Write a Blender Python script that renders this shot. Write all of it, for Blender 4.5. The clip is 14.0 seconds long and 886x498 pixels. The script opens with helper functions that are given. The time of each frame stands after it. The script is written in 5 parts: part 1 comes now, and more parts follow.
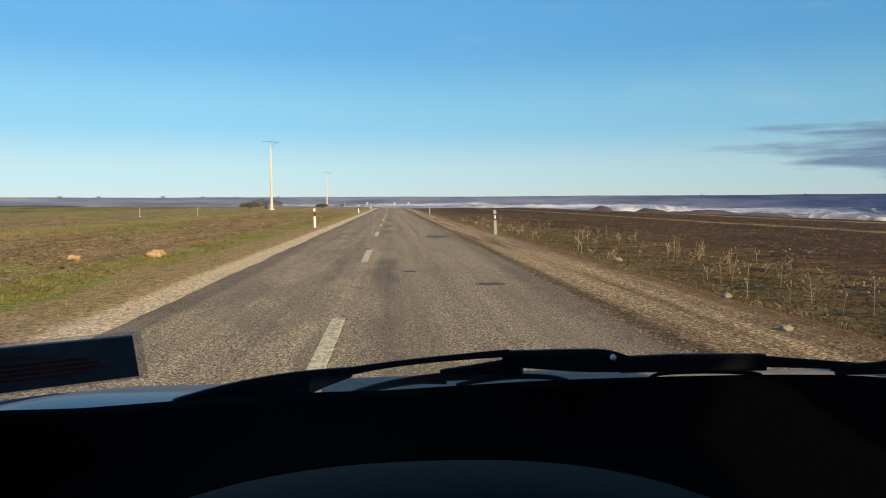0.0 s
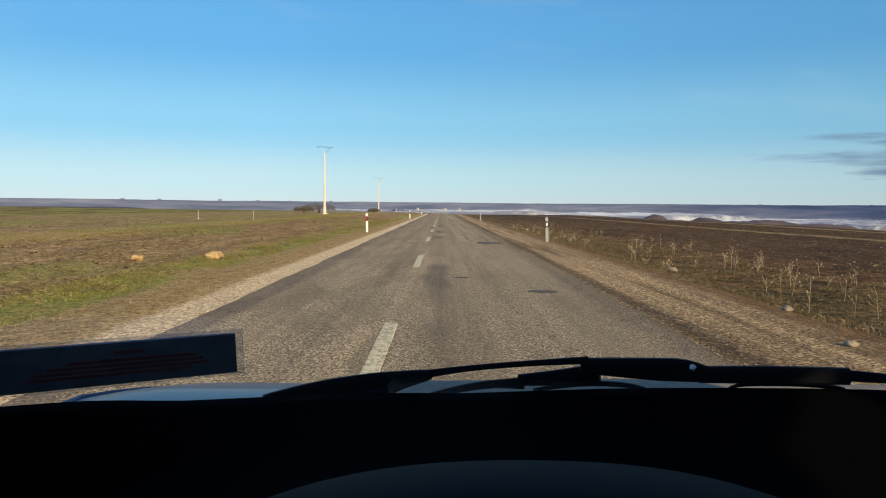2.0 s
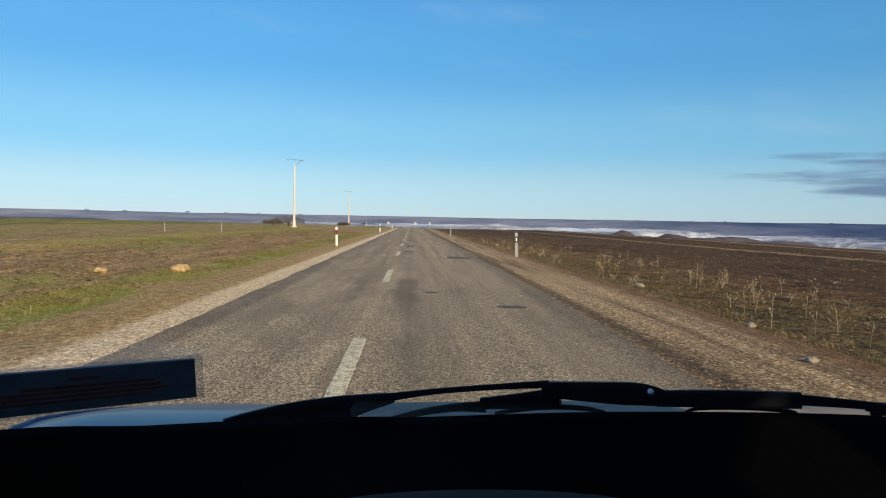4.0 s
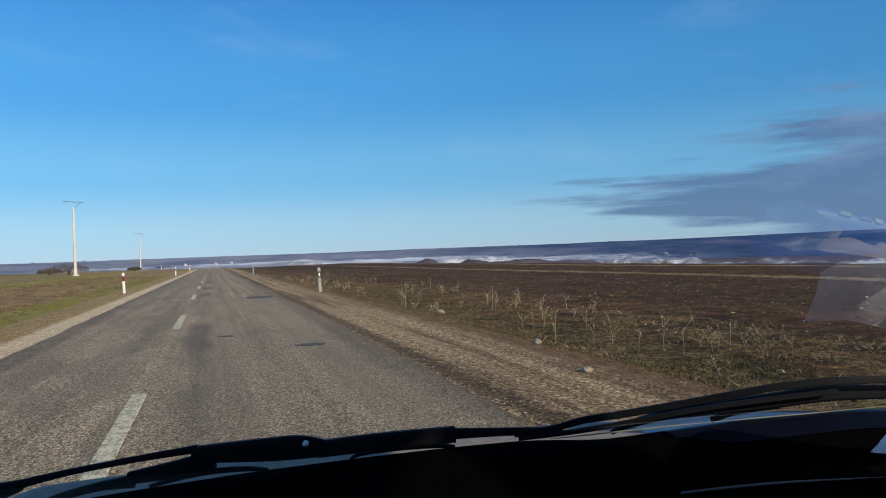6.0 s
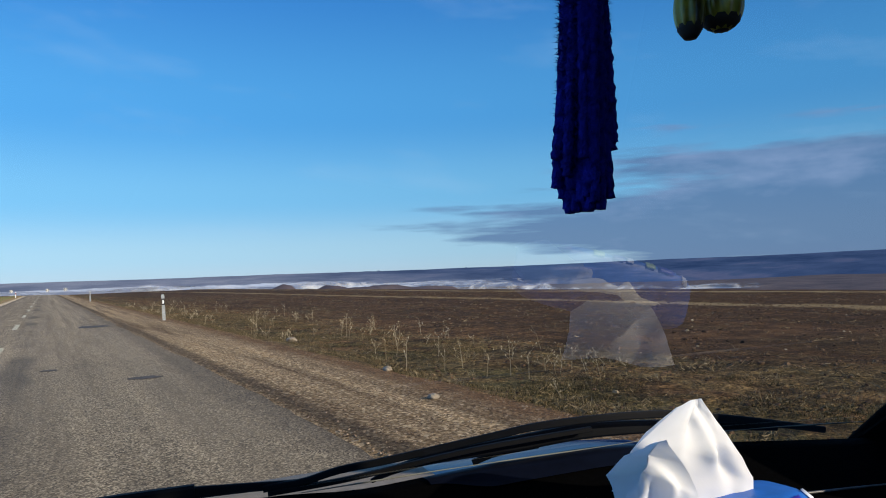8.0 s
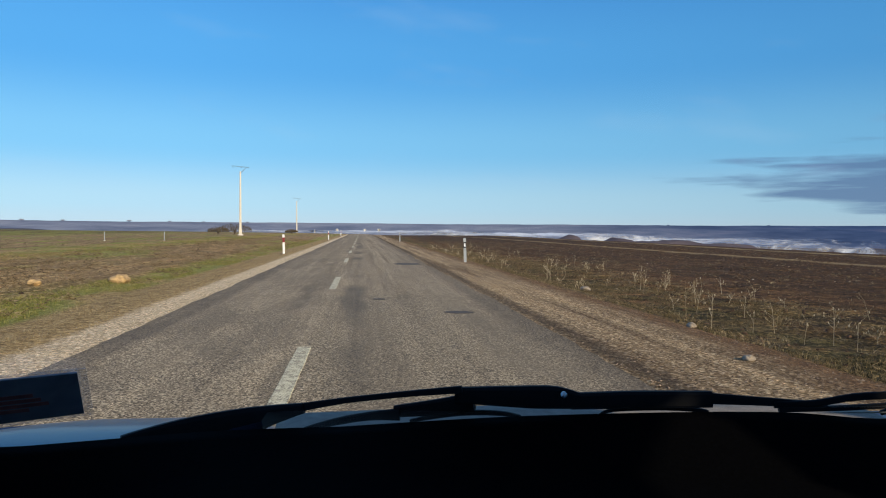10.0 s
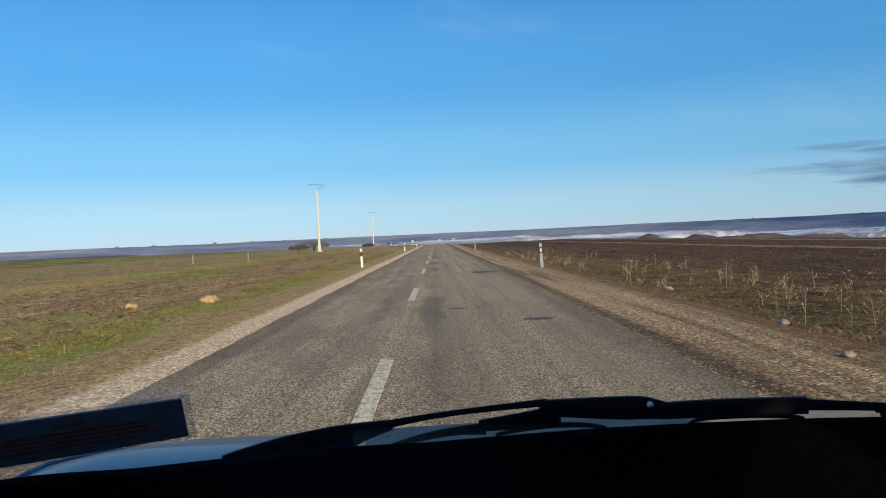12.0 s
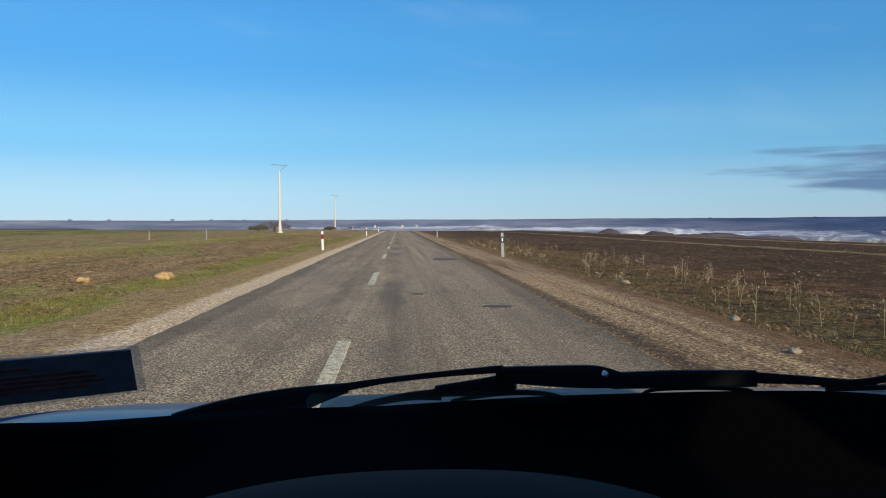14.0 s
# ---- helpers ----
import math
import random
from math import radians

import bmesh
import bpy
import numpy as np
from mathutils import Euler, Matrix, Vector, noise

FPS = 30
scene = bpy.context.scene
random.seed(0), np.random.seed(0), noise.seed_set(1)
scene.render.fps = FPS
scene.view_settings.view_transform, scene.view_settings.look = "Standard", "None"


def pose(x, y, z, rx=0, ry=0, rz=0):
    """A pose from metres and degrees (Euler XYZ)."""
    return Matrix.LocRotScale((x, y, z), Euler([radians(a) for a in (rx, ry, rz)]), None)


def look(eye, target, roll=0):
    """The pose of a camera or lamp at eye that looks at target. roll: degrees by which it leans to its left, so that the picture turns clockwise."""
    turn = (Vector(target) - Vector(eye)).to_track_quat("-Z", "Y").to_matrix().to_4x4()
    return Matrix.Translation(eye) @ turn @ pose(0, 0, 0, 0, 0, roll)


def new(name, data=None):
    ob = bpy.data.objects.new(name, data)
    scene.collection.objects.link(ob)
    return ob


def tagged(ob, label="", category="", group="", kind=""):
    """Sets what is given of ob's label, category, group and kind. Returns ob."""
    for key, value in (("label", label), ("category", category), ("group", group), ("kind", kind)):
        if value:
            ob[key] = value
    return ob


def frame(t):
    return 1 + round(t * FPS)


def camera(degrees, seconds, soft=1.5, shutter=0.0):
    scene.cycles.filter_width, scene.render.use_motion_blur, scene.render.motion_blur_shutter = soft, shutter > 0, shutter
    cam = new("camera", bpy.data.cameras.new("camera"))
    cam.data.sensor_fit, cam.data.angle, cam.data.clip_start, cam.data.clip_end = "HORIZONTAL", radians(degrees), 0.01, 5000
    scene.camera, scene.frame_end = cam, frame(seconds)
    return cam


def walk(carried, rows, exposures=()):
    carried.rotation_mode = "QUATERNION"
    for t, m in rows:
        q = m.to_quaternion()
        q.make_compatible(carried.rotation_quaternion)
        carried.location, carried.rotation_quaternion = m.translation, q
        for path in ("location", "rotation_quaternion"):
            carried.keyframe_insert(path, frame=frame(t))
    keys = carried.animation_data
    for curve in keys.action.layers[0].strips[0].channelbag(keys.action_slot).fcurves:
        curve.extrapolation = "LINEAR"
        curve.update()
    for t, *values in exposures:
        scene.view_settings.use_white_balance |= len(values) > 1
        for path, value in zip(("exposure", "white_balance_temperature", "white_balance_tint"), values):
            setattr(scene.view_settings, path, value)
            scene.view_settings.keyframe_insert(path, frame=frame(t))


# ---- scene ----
cam = camera(63.6, 14.0, soft=1.05, shutter=0.0)
walk(cam, [
    (0, pose(0.000, 0.000, 1.300, 86.25, 0.25, -4.15)),
    (0.5, pose(-0.005, -0.012, 1.303, 87.47, -0.25, -2.55)),
    (1, pose(-0.018, -0.018, 1.303, 87.30, -0.69, -1.56)),
    (1.5, pose(-0.034, -0.023, 1.307, 87.00, -0.47, -0.42)),
    (2, pose(-0.042, -0.025, 1.303, 86.73, -0.50, -0.10)),
    (2.2, pose(-0.044, -0.023, 1.297, 86.13, -0.42, -0.11)),
    (4.3, pose(-0.027, -0.032, 1.318, 88.04, -1.43, -3.84)),
    (4.5, pose(-0.003, -0.024, 1.319, 88.10, -1.37, -5.76)),
    (5, pose(0.067, -0.025, 1.343, 90.77, 0.11, -11.55)),
    (5.5, pose(0.116, -0.033, 1.347, 91.90, 1.41, -14.17)),
    (6, pose(0.170, -0.025, 1.331, 90.38, 2.22, -17.86)),
    (6.5, pose(0.232, -0.030, 1.327, 91.47, -0.28, -24.95)),
    (7, pose(0.293, -0.045, 1.351, 93.31, -0.72, -30.74)),
    (7.5, pose(0.315, -0.043, 1.352, 92.81, 1.09, -31.14)),
    (8, pose(0.306, -0.030, 1.342, 92.02, 2.11, -29.14)),
    (8.5, pose(0.194, -0.017, 1.349, 91.83, 0.45, -22.02)),
    (9, pose(0.094, -0.019, 1.332, 90.54, 0.17, -14.15)),
    (11.3, pose(0.003, 0.003, 1.308, 87.32, -0.80, -4.56)),
    (11.5, pose(0.003, 0.002, 1.309, 87.58, -0.58, -4.42)),
    (12, pose(0.017, -0.024, 1.324, 89.18, 2.64, -0.52)),
    (12.5, pose(0.042, -0.025, 1.333, 90.54, -1.99, -4.90)),
    (13, pose(0.034, -0.007, 1.300, 88.23, 0.34, -3.41)),
    (13.5, pose(0.018, -0.010, 1.300, 87.96, -0.01, -4.27)),
    (14, pose(0.016, -0.018, 1.294, 88.08, 0.26, -3.53)),
], exposures=[(0, 0.30, 7900, 11), (2.2, 0.28, 7700, 11), (4.4, 0.22, 7000, 10), (5, 0.15, 6600, 10), (6.5, 0.02, 6350, 10), (7.5, 0.08, 6250, 10), (8, 0.18, 6350, 10), (8.5, 0.20, 6450, 10), (9, 0.18, 6500, 10), (11.4, 0.16, 6700, 10), (14, 0.14, 6600, 10)])

# ---------------------------------------------------------------- light
SUN_AZ, SUN_EL = radians(148), radians(21)      # clockwise from the road's direction, and height
world = bpy.data.worlds.new("sky")
scene.world = world
world.use_nodes = True
wn, wl = world.node_tree.nodes, world.node_tree.links
wn.clear()


def wnode(kind, **values):
    n = wn.new(kind)
    for k, v in values.items():
        n.inputs[k.replace("_", " ")].default_value = v
    return n


def wmath(op, a, b=None, c=None, clamp=False):
    n = wn.new("ShaderNodeMath")
    n.operation, n.use_clamp = op, clamp
    for i, v in enumerate((a, b, c)):
        if v is None:
            continue
        if isinstance(v, (int, float)):
            n.inputs[i].default_value = v
        else:
            wl.new(v, n.inputs[i])
    return n.outputs[0]


sky = wn.new("ShaderNodeTexSky")
sky.sky_type, sky.sun_disc = "NISHITA", False
sky.sun_elevation, sky.sun_rotation = SUN_EL, SUN_AZ
sky.altitude, sky.air_density, sky.dust_density, sky.ozone_density = 700, 1.0, 0.3, 2.5
tone = wn.new("ShaderNodeHueSaturation")
tone.inputs["Saturation"].default_value = 1.22
wl.new(sky.outputs[0], tone.inputs["Color"])
coord = wn.new("ShaderNodeTexCoord")
sep = wn.new("ShaderNodeSeparateXYZ")
wl.new(coord.outputs["Generated"], sep.inputs[0])
# long thin cloud banks, low over the horizon in the east
az = wmath("ARCTAN2", sep.outputs[0], sep.outputs[1])
el = wmath("ARCSINE", sep.outputs[2])
comb = wn.new("ShaderNodeCombineXYZ")
wl.new(wmath("MULTIPLY", az, 3.2), comb.inputs[0])
wl.new(wmath("MULTIPLY", el, 34.0), comb.inputs[1])
bank = wnode("ShaderNodeTexNoise", Scale=1.0, Detail=8.0, Roughness=0.58)
wl.new(comb.outputs[0], bank.inputs["Vector"])
side = wmath("MULTIPLY_ADD", wmath("MULTIPLY", wmath("SUBTRACT", az, 0.30), 1.9, clamp=True), 0.62, -0.27)
high = wmath("MULTIPLY", wmath("ABSOLUTE", wmath("SUBTRACT", el, 0.065)), -4.0)
thick = wmath("ADD", wmath("ADD", bank.outputs[0], side), high)
cloud = wmath("MULTIPLY", wmath("SUBTRACT", thick, 0.43), 6.5, clamp=True)
comb2 = wn.new("ShaderNodeCombineXYZ")
wl.new(wmath("MULTIPLY", az, 7.0), comb2.inputs[0])
wl.new(wmath("MULTIPLY", el, 22.0), comb2.inputs[1])
puffs = wnode("ShaderNodeTexNoise", Scale=1.0, Detail=7.0, Roughness=0.6)
wl.new(comb2.outputs[0], puffs.inputs["Vector"])
grey = wn.new("ShaderNodeMix")
grey.data_type = "RGBA"
grey.inputs["A"].default_value = (0.78, 1.42, 2.75, 1)
grey.inputs["B"].default_value = (1.85, 2.45, 4.0, 1)
wl.new(wmath("ADD", wmath("MULTIPLY", wmath("SUBTRACT", puffs.outputs[0], 0.47), 3.2), wmath("MULTIPLY", wmath("SUBTRACT", el, 0.095), 7.0), clamp=True), grey.inputs["Factor"])
over = wn.new("ShaderNodeMix")
over.data_type = "RGBA"
wl.new(wmath("MULTIPLY", cloud, 0.82), over.inputs["Factor"])
# a clear cold morning: deep blue above, paling towards the horizon
air = wn.new("ShaderNodeValToRGB")
air.color_ramp.interpolation = "EASE"
stops = ((0.0, (3.5, 4.9, 6.2)), (0.035, (3.0, 5.0, 6.6)), (0.11, (1.50, 4.1, 6.7)), (0.22, (0.68, 2.95, 6.25)), (0.42, (0.29, 1.72, 5.0)), (0.56, (0.75, 1.85, 4.3)), (1.0, (1.1, 1.9, 3.4)))
while len(air.color_ramp.elements) < len(stops):
    air.color_ramp.elements.new(0.5)
for e_, (p_, c_) in zip(air.color_ramp.elements, stops):
    e_.position, e_.color = p_, (c_[0] / 7, c_[1] / 7, c_[2] / 7, 1)
wl.new(sep.outputs[2], air.inputs[0])
lift = wn.new("ShaderNodeVectorMath")
lift.operation = "SCALE"
lift.inputs["Scale"].default_value = 7.0
wl.new(air.outputs[0], lift.inputs[0])
wl.new(wmath("MULTIPLY_ADD", wmath("SMOOTH_MIN", wmath("MAXIMUM", wmath("ADD", az, 0.25), 0.0), 1.3, 0.2), -2.1, 7.7), lift.inputs["Scale"])
clear_air = wn.new("ShaderNodeMix")
clear_air.data_type = "RGBA"
wl.new(wmath("SUBTRACT", 0.92, wmath("MULTIPLY", wmath("SUBTRACT", sep.outputs[2], 0.35), 0.4, clamp=True), clamp=True), clear_air.inputs["Factor"])
wl.new(tone.outputs[0], clear_air.inputs["A"])
wl.new(lift.outputs[0], clear_air.inputs["B"])
wl.new(clear_air.outputs["Result"], over.inputs["A"])
wl.new(grey.outputs["Result"], over.inputs["B"])
# faint high cirrus
comb3 = wn.new("ShaderNodeCombineXYZ")
wl.new(wmath("MULTIPLY_ADD", el, 4.0, wmath("MULTIPLY", az, 3.5)), comb3.inputs[0])
wl.new(wmath("MULTIPLY", el, 11.0), comb3.inputs[1])
veil = wnode("ShaderNodeTexNoise", Scale=1.0, Detail=8.0, Roughness=0.62)
wl.new(comb3.outputs[0], veil.inputs["Vector"])
haze = wn.new("ShaderNodeMix")
haze.data_type = "RGBA"
wl.new(wmath("MULTIPLY", wmath("MULTIPLY", wmath("SUBTRACT", veil.outputs[0], 0.54), 2.0, clamp=True), 0.36), haze.inputs["Factor"])
wl.new(over.outputs["Result"], haze.inputs["A"])
haze.inputs["B"].default_value = (3.6, 4.9, 6.4, 1)
back = wnode("ShaderNodeBackground", Strength=0.137)
wl.new(haze.outputs["Result"], back.inputs["Color"])
wout = wn.new("ShaderNodeOutputWorld")
wl.new(back.outputs[0], wout.inputs[0])

sun = new("sun", bpy.data.lights.new("sun", "SUN"))
sun.data.energy, sun.data.angle, sun.data.color = 5.0, radians(0.6), (1.0, 0.86, 0.66)
toward = Vector((math.sin(SUN_AZ) * math.cos(SUN_EL), math.cos(SUN_AZ) * math.cos(SUN_EL), math.sin(SUN_EL)))
sun.matrix_world = look((0, 0, 60), Vector((0, 0, 60)) - toward)

# ---------------------------------------------------------------- materials


class Mat:
    """A short way to write node materials."""

    def __init__(self, name, rough=0.8, metal=0.0, color=(0.5, 0.5, 0.5), spec=0.5):
        self.m = bpy.data.materials.new(name)
        self.m.use_nodes = True
        self.n, self.l = self.m.node_tree.nodes, self.m.node_tree.links
        self.b = self.n["Principled BSDF"]
        self.b.inputs["Roughness"].default_value = rough
        self.b.inputs["Metallic"].default_value = metal
        self.b.inputs["Specular IOR Level"].default_value = spec
        self.b.inputs["Base Color"].default_value = (*color, 1)
        self.co = self.n.new("ShaderNodeTexCoord").outputs["Object"]

    def link(self, v, socket):
        if isinstance(v, (int, float)):
            socket.default_value = v
        elif isinstance(v, tuple):
            socket.default_value = (*v, 1) if len(v) == 3 else v
        else:
            self.l.new(v, socket)

    def math(self, op, a, b=0.0, c=None, clamp=False):
        n = self.n.new("ShaderNodeMath")
        n.operation, n.use_clamp = op, clamp
        for s, v in zip(n.inputs, (a, b, c)):
            if v is not None:
                self.link(v, s)
        return n.outputs[0]

    def scaled(self, x, y, z, rot=0.0):
        n = self.n.new("ShaderNodeMapping")
        n.inputs["Scale"].default_value = (x, y, z)
        n.inputs["Rotation"].default_value = (0, 0, rot)
        self.l.new(self.co, n.inputs["Vector"])
        return n.outputs[0]

    def noise(self, scale, detail=4.0, rough=0.55, at=None, warp=0.0):
        n = self.n.new("ShaderNodeTexNoise")
        n.inputs["Scale"].default_value, n.inputs["Detail"].default_value = scale, detail
        n.inputs["Roughness"].default_value, n.inputs["Distortion"].default_value = rough, warp
        self.l.new(at or self.co, n.inputs["Vector"])
        return n.outputs[0]

    def cells(self, scale, what="Color", at=None):
        n = self.n.new("ShaderNodeTexVoronoi")
        n.inputs["Scale"].default_value = scale
        self.l.new(at or self.co, n.inputs["Vector"])
        return n.outputs[what]

    def step(self, v, lo, hi):
        n = self.n.new("ShaderNodeMapRange")
        n.interpolation_type = "SMOOTHSTEP"
        self.link(v, n.inputs["Value"])
        n.inputs["From Min"].default_value, n.inputs["From Max"].default_value = lo, hi
        return n.outputs[0]

    def ramp(self, v, *stops):
        n = self.n.new("ShaderNodeValToRGB")
        e = n.color_ramp.elements
        while len(e) < len(stops):
            e.new(0.5)
        for el_, (p, c) in zip(e, stops):
            el_.position, el_.color = p, (*c, 1)
        self.link(v, n.inputs[0])
        return n.outputs[0]

    def mix(self, f, a, b, mode="MIX"):
        n = self.n.new("ShaderNodeMix")
        n.data_type, n.blend_type = "RGBA", mode
        self.link(f, n.inputs["Factor"])
        self.link(a, n.inputs["A"])
        self.link(b, n.inputs["B"])
        return n.outputs["Result"]

    def bump(self, h, strength=0.5, dist=0.01, base=None):
        n = self.n.new("ShaderNodeBump")
        n.inputs["Strength"].default_value, n.inputs["Distance"].default_value = strength, dist
        self.l.new(h, n.inputs["Height"])
        if base is not None:
            self.l.new(base, n.inputs["Normal"])
        self.l.new(n.outputs[0], self.b.inputs["Normal"])
        return n.outputs[0]

    def color(self, v):
        self.link(v, self.b.inputs["Base Color"])
        return self

    def xyz(self):
        n = self.n.new("ShaderNodeSeparateXYZ")
        self.l.new(self.co, n.inputs[0])
        return n.outputs


def plain(name, color, rough=0.6, metal=0.0, vary=0.15, scale=30.0, bump=0.0, spec=0.5):
    """A plain surface with slight stains."""
    m = Mat(name, rough, metal, color, spec)
    n = m.noise(scale, 5.0)
    dark = tuple(c * (1 - vary) for c in color)
    light = tuple(min(1.0, c * (1 + vary)) for c in color)
    m.color(m.ramp(n, (0.3, dark), (0.7, light)))
    if bump:
        m.bump(n, bump, 0.002)
    return m.m


# worn asphalt: coarse stones in tar, wheel tracks, stains along the road
A = Mat("asphalt", 0.85, spec=0.3)
px, py, pz = A.xyz()
stones = A.cells(72.0)
stones_v = A.n.new("ShaderNodeRGBToBW")
A.l.new(stones, stones_v.inputs[0])
base = A.ramp(stones_v.outputs[0], (0.12, (0.070, 0.054, 0.036)), (0.5, (0.270, 0.207, 0.138)), (0.86, (0.78, 0.64, 0.46)))
coarse = A.noise(30.0, 4.0, 0.75)
base = A.mix(1.0, base, A.ramp(coarse, (0.3, (0.56, 0.56, 0.56)), (0.5, (1, 1, 1)), (0.72, (1.45, 1.42, 1.38))), "MULTIPLY")
stain = A.noise(1.0, 6.0, 0.6, A.scaled(1.1, 0.16, 1))
base = A.mix(A.math("MULTIPLY", A.step(stain, 0.46, 0.76), 0.5), base, (0.155, 0.118, 0.080), "MIX")
bands = A.noise(1.0, 5.0, 0.6, A.scaled(2.6, 0.045, 1))
base = A.mix(1.0, base, A.ramp(bands, (0.34, (0.72, 0.70, 0.68)), (0.5, (1, 1, 1)), (0.66, (1.2, 1.19, 1.17))), "MULTIPLY")
blotch = A.noise(0.9, 5.0, 0.6, A.scaled(1, 0.5, 1), 0.6)
base = A.mix(A.math("MULTIPLY", A.step(blotch, 0.5, 0.75), 0.45), base, (0.30, 0.235, 0.165))
# the older lane on the left: dark relaid patches and pale scuffs
older = A.step(A.math("ADD", px, A.math("MULTIPLY_ADD", A.noise(1.3, 3.0), 0.3, -0.15)), -0.50, -0.72)
relaid = A.step(A.noise(0.75, 4.0, 0.55, A.scaled(1, 0.42, 1), 0.8), 0.47, 0.53)
base = A.mix(A.math("MULTIPLY", A.math("MULTIPLY", older, relaid), 0.26), base, (0.118, 0.094, 0.068))
scuff = A.step(A.noise(1.0, 5.0, 0.65, A.scaled(1.5, 0.75, 1), 0.4), 0.56, 0.68)
base = A.mix(A.math("MULTIPLY", A.math("MULTIPLY", older, scuff), 0.42), base, (0.36, 0.295, 0.215))
track = A.math("ABSOLUTE", A.math("SUBTRACT", A.math("ABSOLUTE", A.math("SUBTRACT", px, 0.95)), 0.75))
base = A.mix(A.math("MULTIPLY", A.math("SUBTRACT", 1.0, A.step(track, 0.1, 0.5)), 0.22), base, (0.29, 0.23, 0.165))
# the dark band of fresh tar beside the centre line and the ragged dark edges
fresh = A.math("MULTIPLY", A.step(A.math("ADD", py, A.math("MULTIPLY", A.noise(6.0, 3.0), 0.5)), 14.6, 14.3), A.step(A.math("ADD", px, A.math("MULTIPLY", A.noise(3.0, 3.0), 0.3)), -0.45, -0.35))
base = A.mix(A.math("MULTIPLY", fresh, 0.14), base, (0.115, 0.098, 0.066))
seam = A.math("ABSOLUTE", A.math("ADD", px, A.math("MULTIPLY_ADD", A.noise(0.35, 3.0, 0.6, A.scaled(0.1, 1, 1)), 0.5, -0.10)))
base = A.mix(A.math("MULTIPLY", A.math("SUBTRACT", 1.0, A.step(seam, 0.12, 0.34)), A.math("MULTIPLY", A.step(A.noise(0.12, 2.0, 0.5, A.scaled(0.1, 1, 1)), 0.45, 0.6), 0.6)), base, (0.085, 0.070, 0.055))
rim = A.math("ABSOLUTE", A.math("ADD", px, 0.22))
ragged = A.math("ADD", rim, A.math("MULTIPLY_ADD", A.noise(2.2, 4.0, 0.6), 0.7, -0.35))
base = A.mix(A.math("MULTIPLY", A.step(ragged, 2.0, 2.7), 0.5), base, (0.085, 0.062, 0.045))
A.color(A.mix(1.0, base, (1.01, 0.95, 0.815), "MULTIPLY"))
A.bump(stones_v.outputs[0], 0.9, 0.008)
ASPHALT = A.m

# the ground: gravel shoulders, verge, worked fields, haze-tinted woods far off
G = Mat("ground", 0.95, spec=0.15)
gx, gy, gz = G.xyz()
wob = G.math("MULTIPLY_ADD", G.noise(0.45, 5.0, 0.65), 2.2, -1.1)
wob2 = G.math("MULTIPLY_ADD", G.noise(1.6, 4.0, 0.6), 0.8, -0.4)
X = G.math("ADD", gx, wob2)
XX = G.math("ADD", G.math("ADD", gx, wob), wob2)
grain = G.cells(34.0)
gv = G.n.new("ShaderNodeRGBToBW")
G.l.new(grain, gv.inputs[0])
clods = G.noise(6.0, 10.0, 0.76)
patch = G.noise(0.12, 6.0, 0.6)
rows_ = G.noise(1.0, 6.0, 0.6, G.scaled(0.55, 0.05, 1, 0.12))
ruts = G.noise(1.0, 5.0, 0.6, G.scaled(3.2, 0.10, 1))
gravel_r = G.ramp(gv.outputs[0], (0.1, (0.142, 0.089, 0.046)), (0.6, (0.410, 0.276, 0.150)), (0.95, (0.83, 0.63, 0.40)))
gravel_r = G.mix(1.0, gravel_r, G.ramp(ruts, (0.34, (0.50, 0.46, 0.44)), (0.5, (1, 1, 1)), (0.68, (1.35, 1.32, 1.28))), "MULTIPLY")
gravel_l = G.ramp(gv.outputs[0], (0.1, (0.38, 0.270, 0.155)), (0.6, (0.70, 0.530, 0.330)), (0.95, (0.88, 0.73, 0.51)))
earth = G.ramp(clods, (0.32, (0.075, 0.040, 0.020)), (0.52, (0.200, 0.112, 0.056)), (0.72, (0.38, 0.24, 0.125)))
soil = G.ramp(clods, (0.37, (0.018, 0.010, 0.004)), (0.50, (0.100, 0.055, 0.024)), (0.61, (0.235, 0.138, 0.060)), (0.74, (0.46, 0.33, 0.20)))
furrow = G.noise(1.0, 6.0, 0.62, G.scaled(1.5, 0.10, 1, 0.03))
soil = G.mix(1.0, soil, G.ramp(furrow, (0.34, (0.50, 0.48, 0.46)), (0.5, (1, 1, 1)), (0.66, (1.5, 1.46, 1.4))), "MULTIPLY")
weed = G.ramp(clods, (0.34, (0.030, 0.025, 0.010)), (0.51, (0.140, 0.102, 0.046)), (0.68, (0.36, 0.265, 0.135)))
green = G.ramp(clods, (0.30, (0.085, 0.095, 0.016)), (0.52, (0.235, 0.230, 0.050)), (0.74, (0.44, 0.37, 0.14)))
straw = G.ramp(clods, (0.35, (0.20, 0.145, 0.075)), (0.65, (0.44, 0.34, 0.20)))
# right of the road
fine = G.math("MULTIPLY_ADD", G.noise(3.5, 4.0, 0.6), 0.34, -0.17)
XE = G.math("ADD", gx, fine)
right = G.mix(G.step(X, 4.0, 4.7), gravel_r, earth)
edge = G.math("ABSOLUTE", G.math("SUBTRACT", XE, 2.70))
right = G.mix(G.math("MULTIPLY", G.math("SUBTRACT", 1.0, G.step(edge, 0.05, 0.24)), 0.68), right, (0.045, 0.030, 0.020))
right = G.mix(G.step(X, 4.7, 5.3), right, G.mix(G.step(patch, 0.42, 0.6), weed, earth))
mossy = G.ramp(clods, (0.37, (0.016, 0.016, 0.006)), (0.51, (0.095, 0.082, 0.032)), (0.68, (0.28, 0.215, 0.105)))
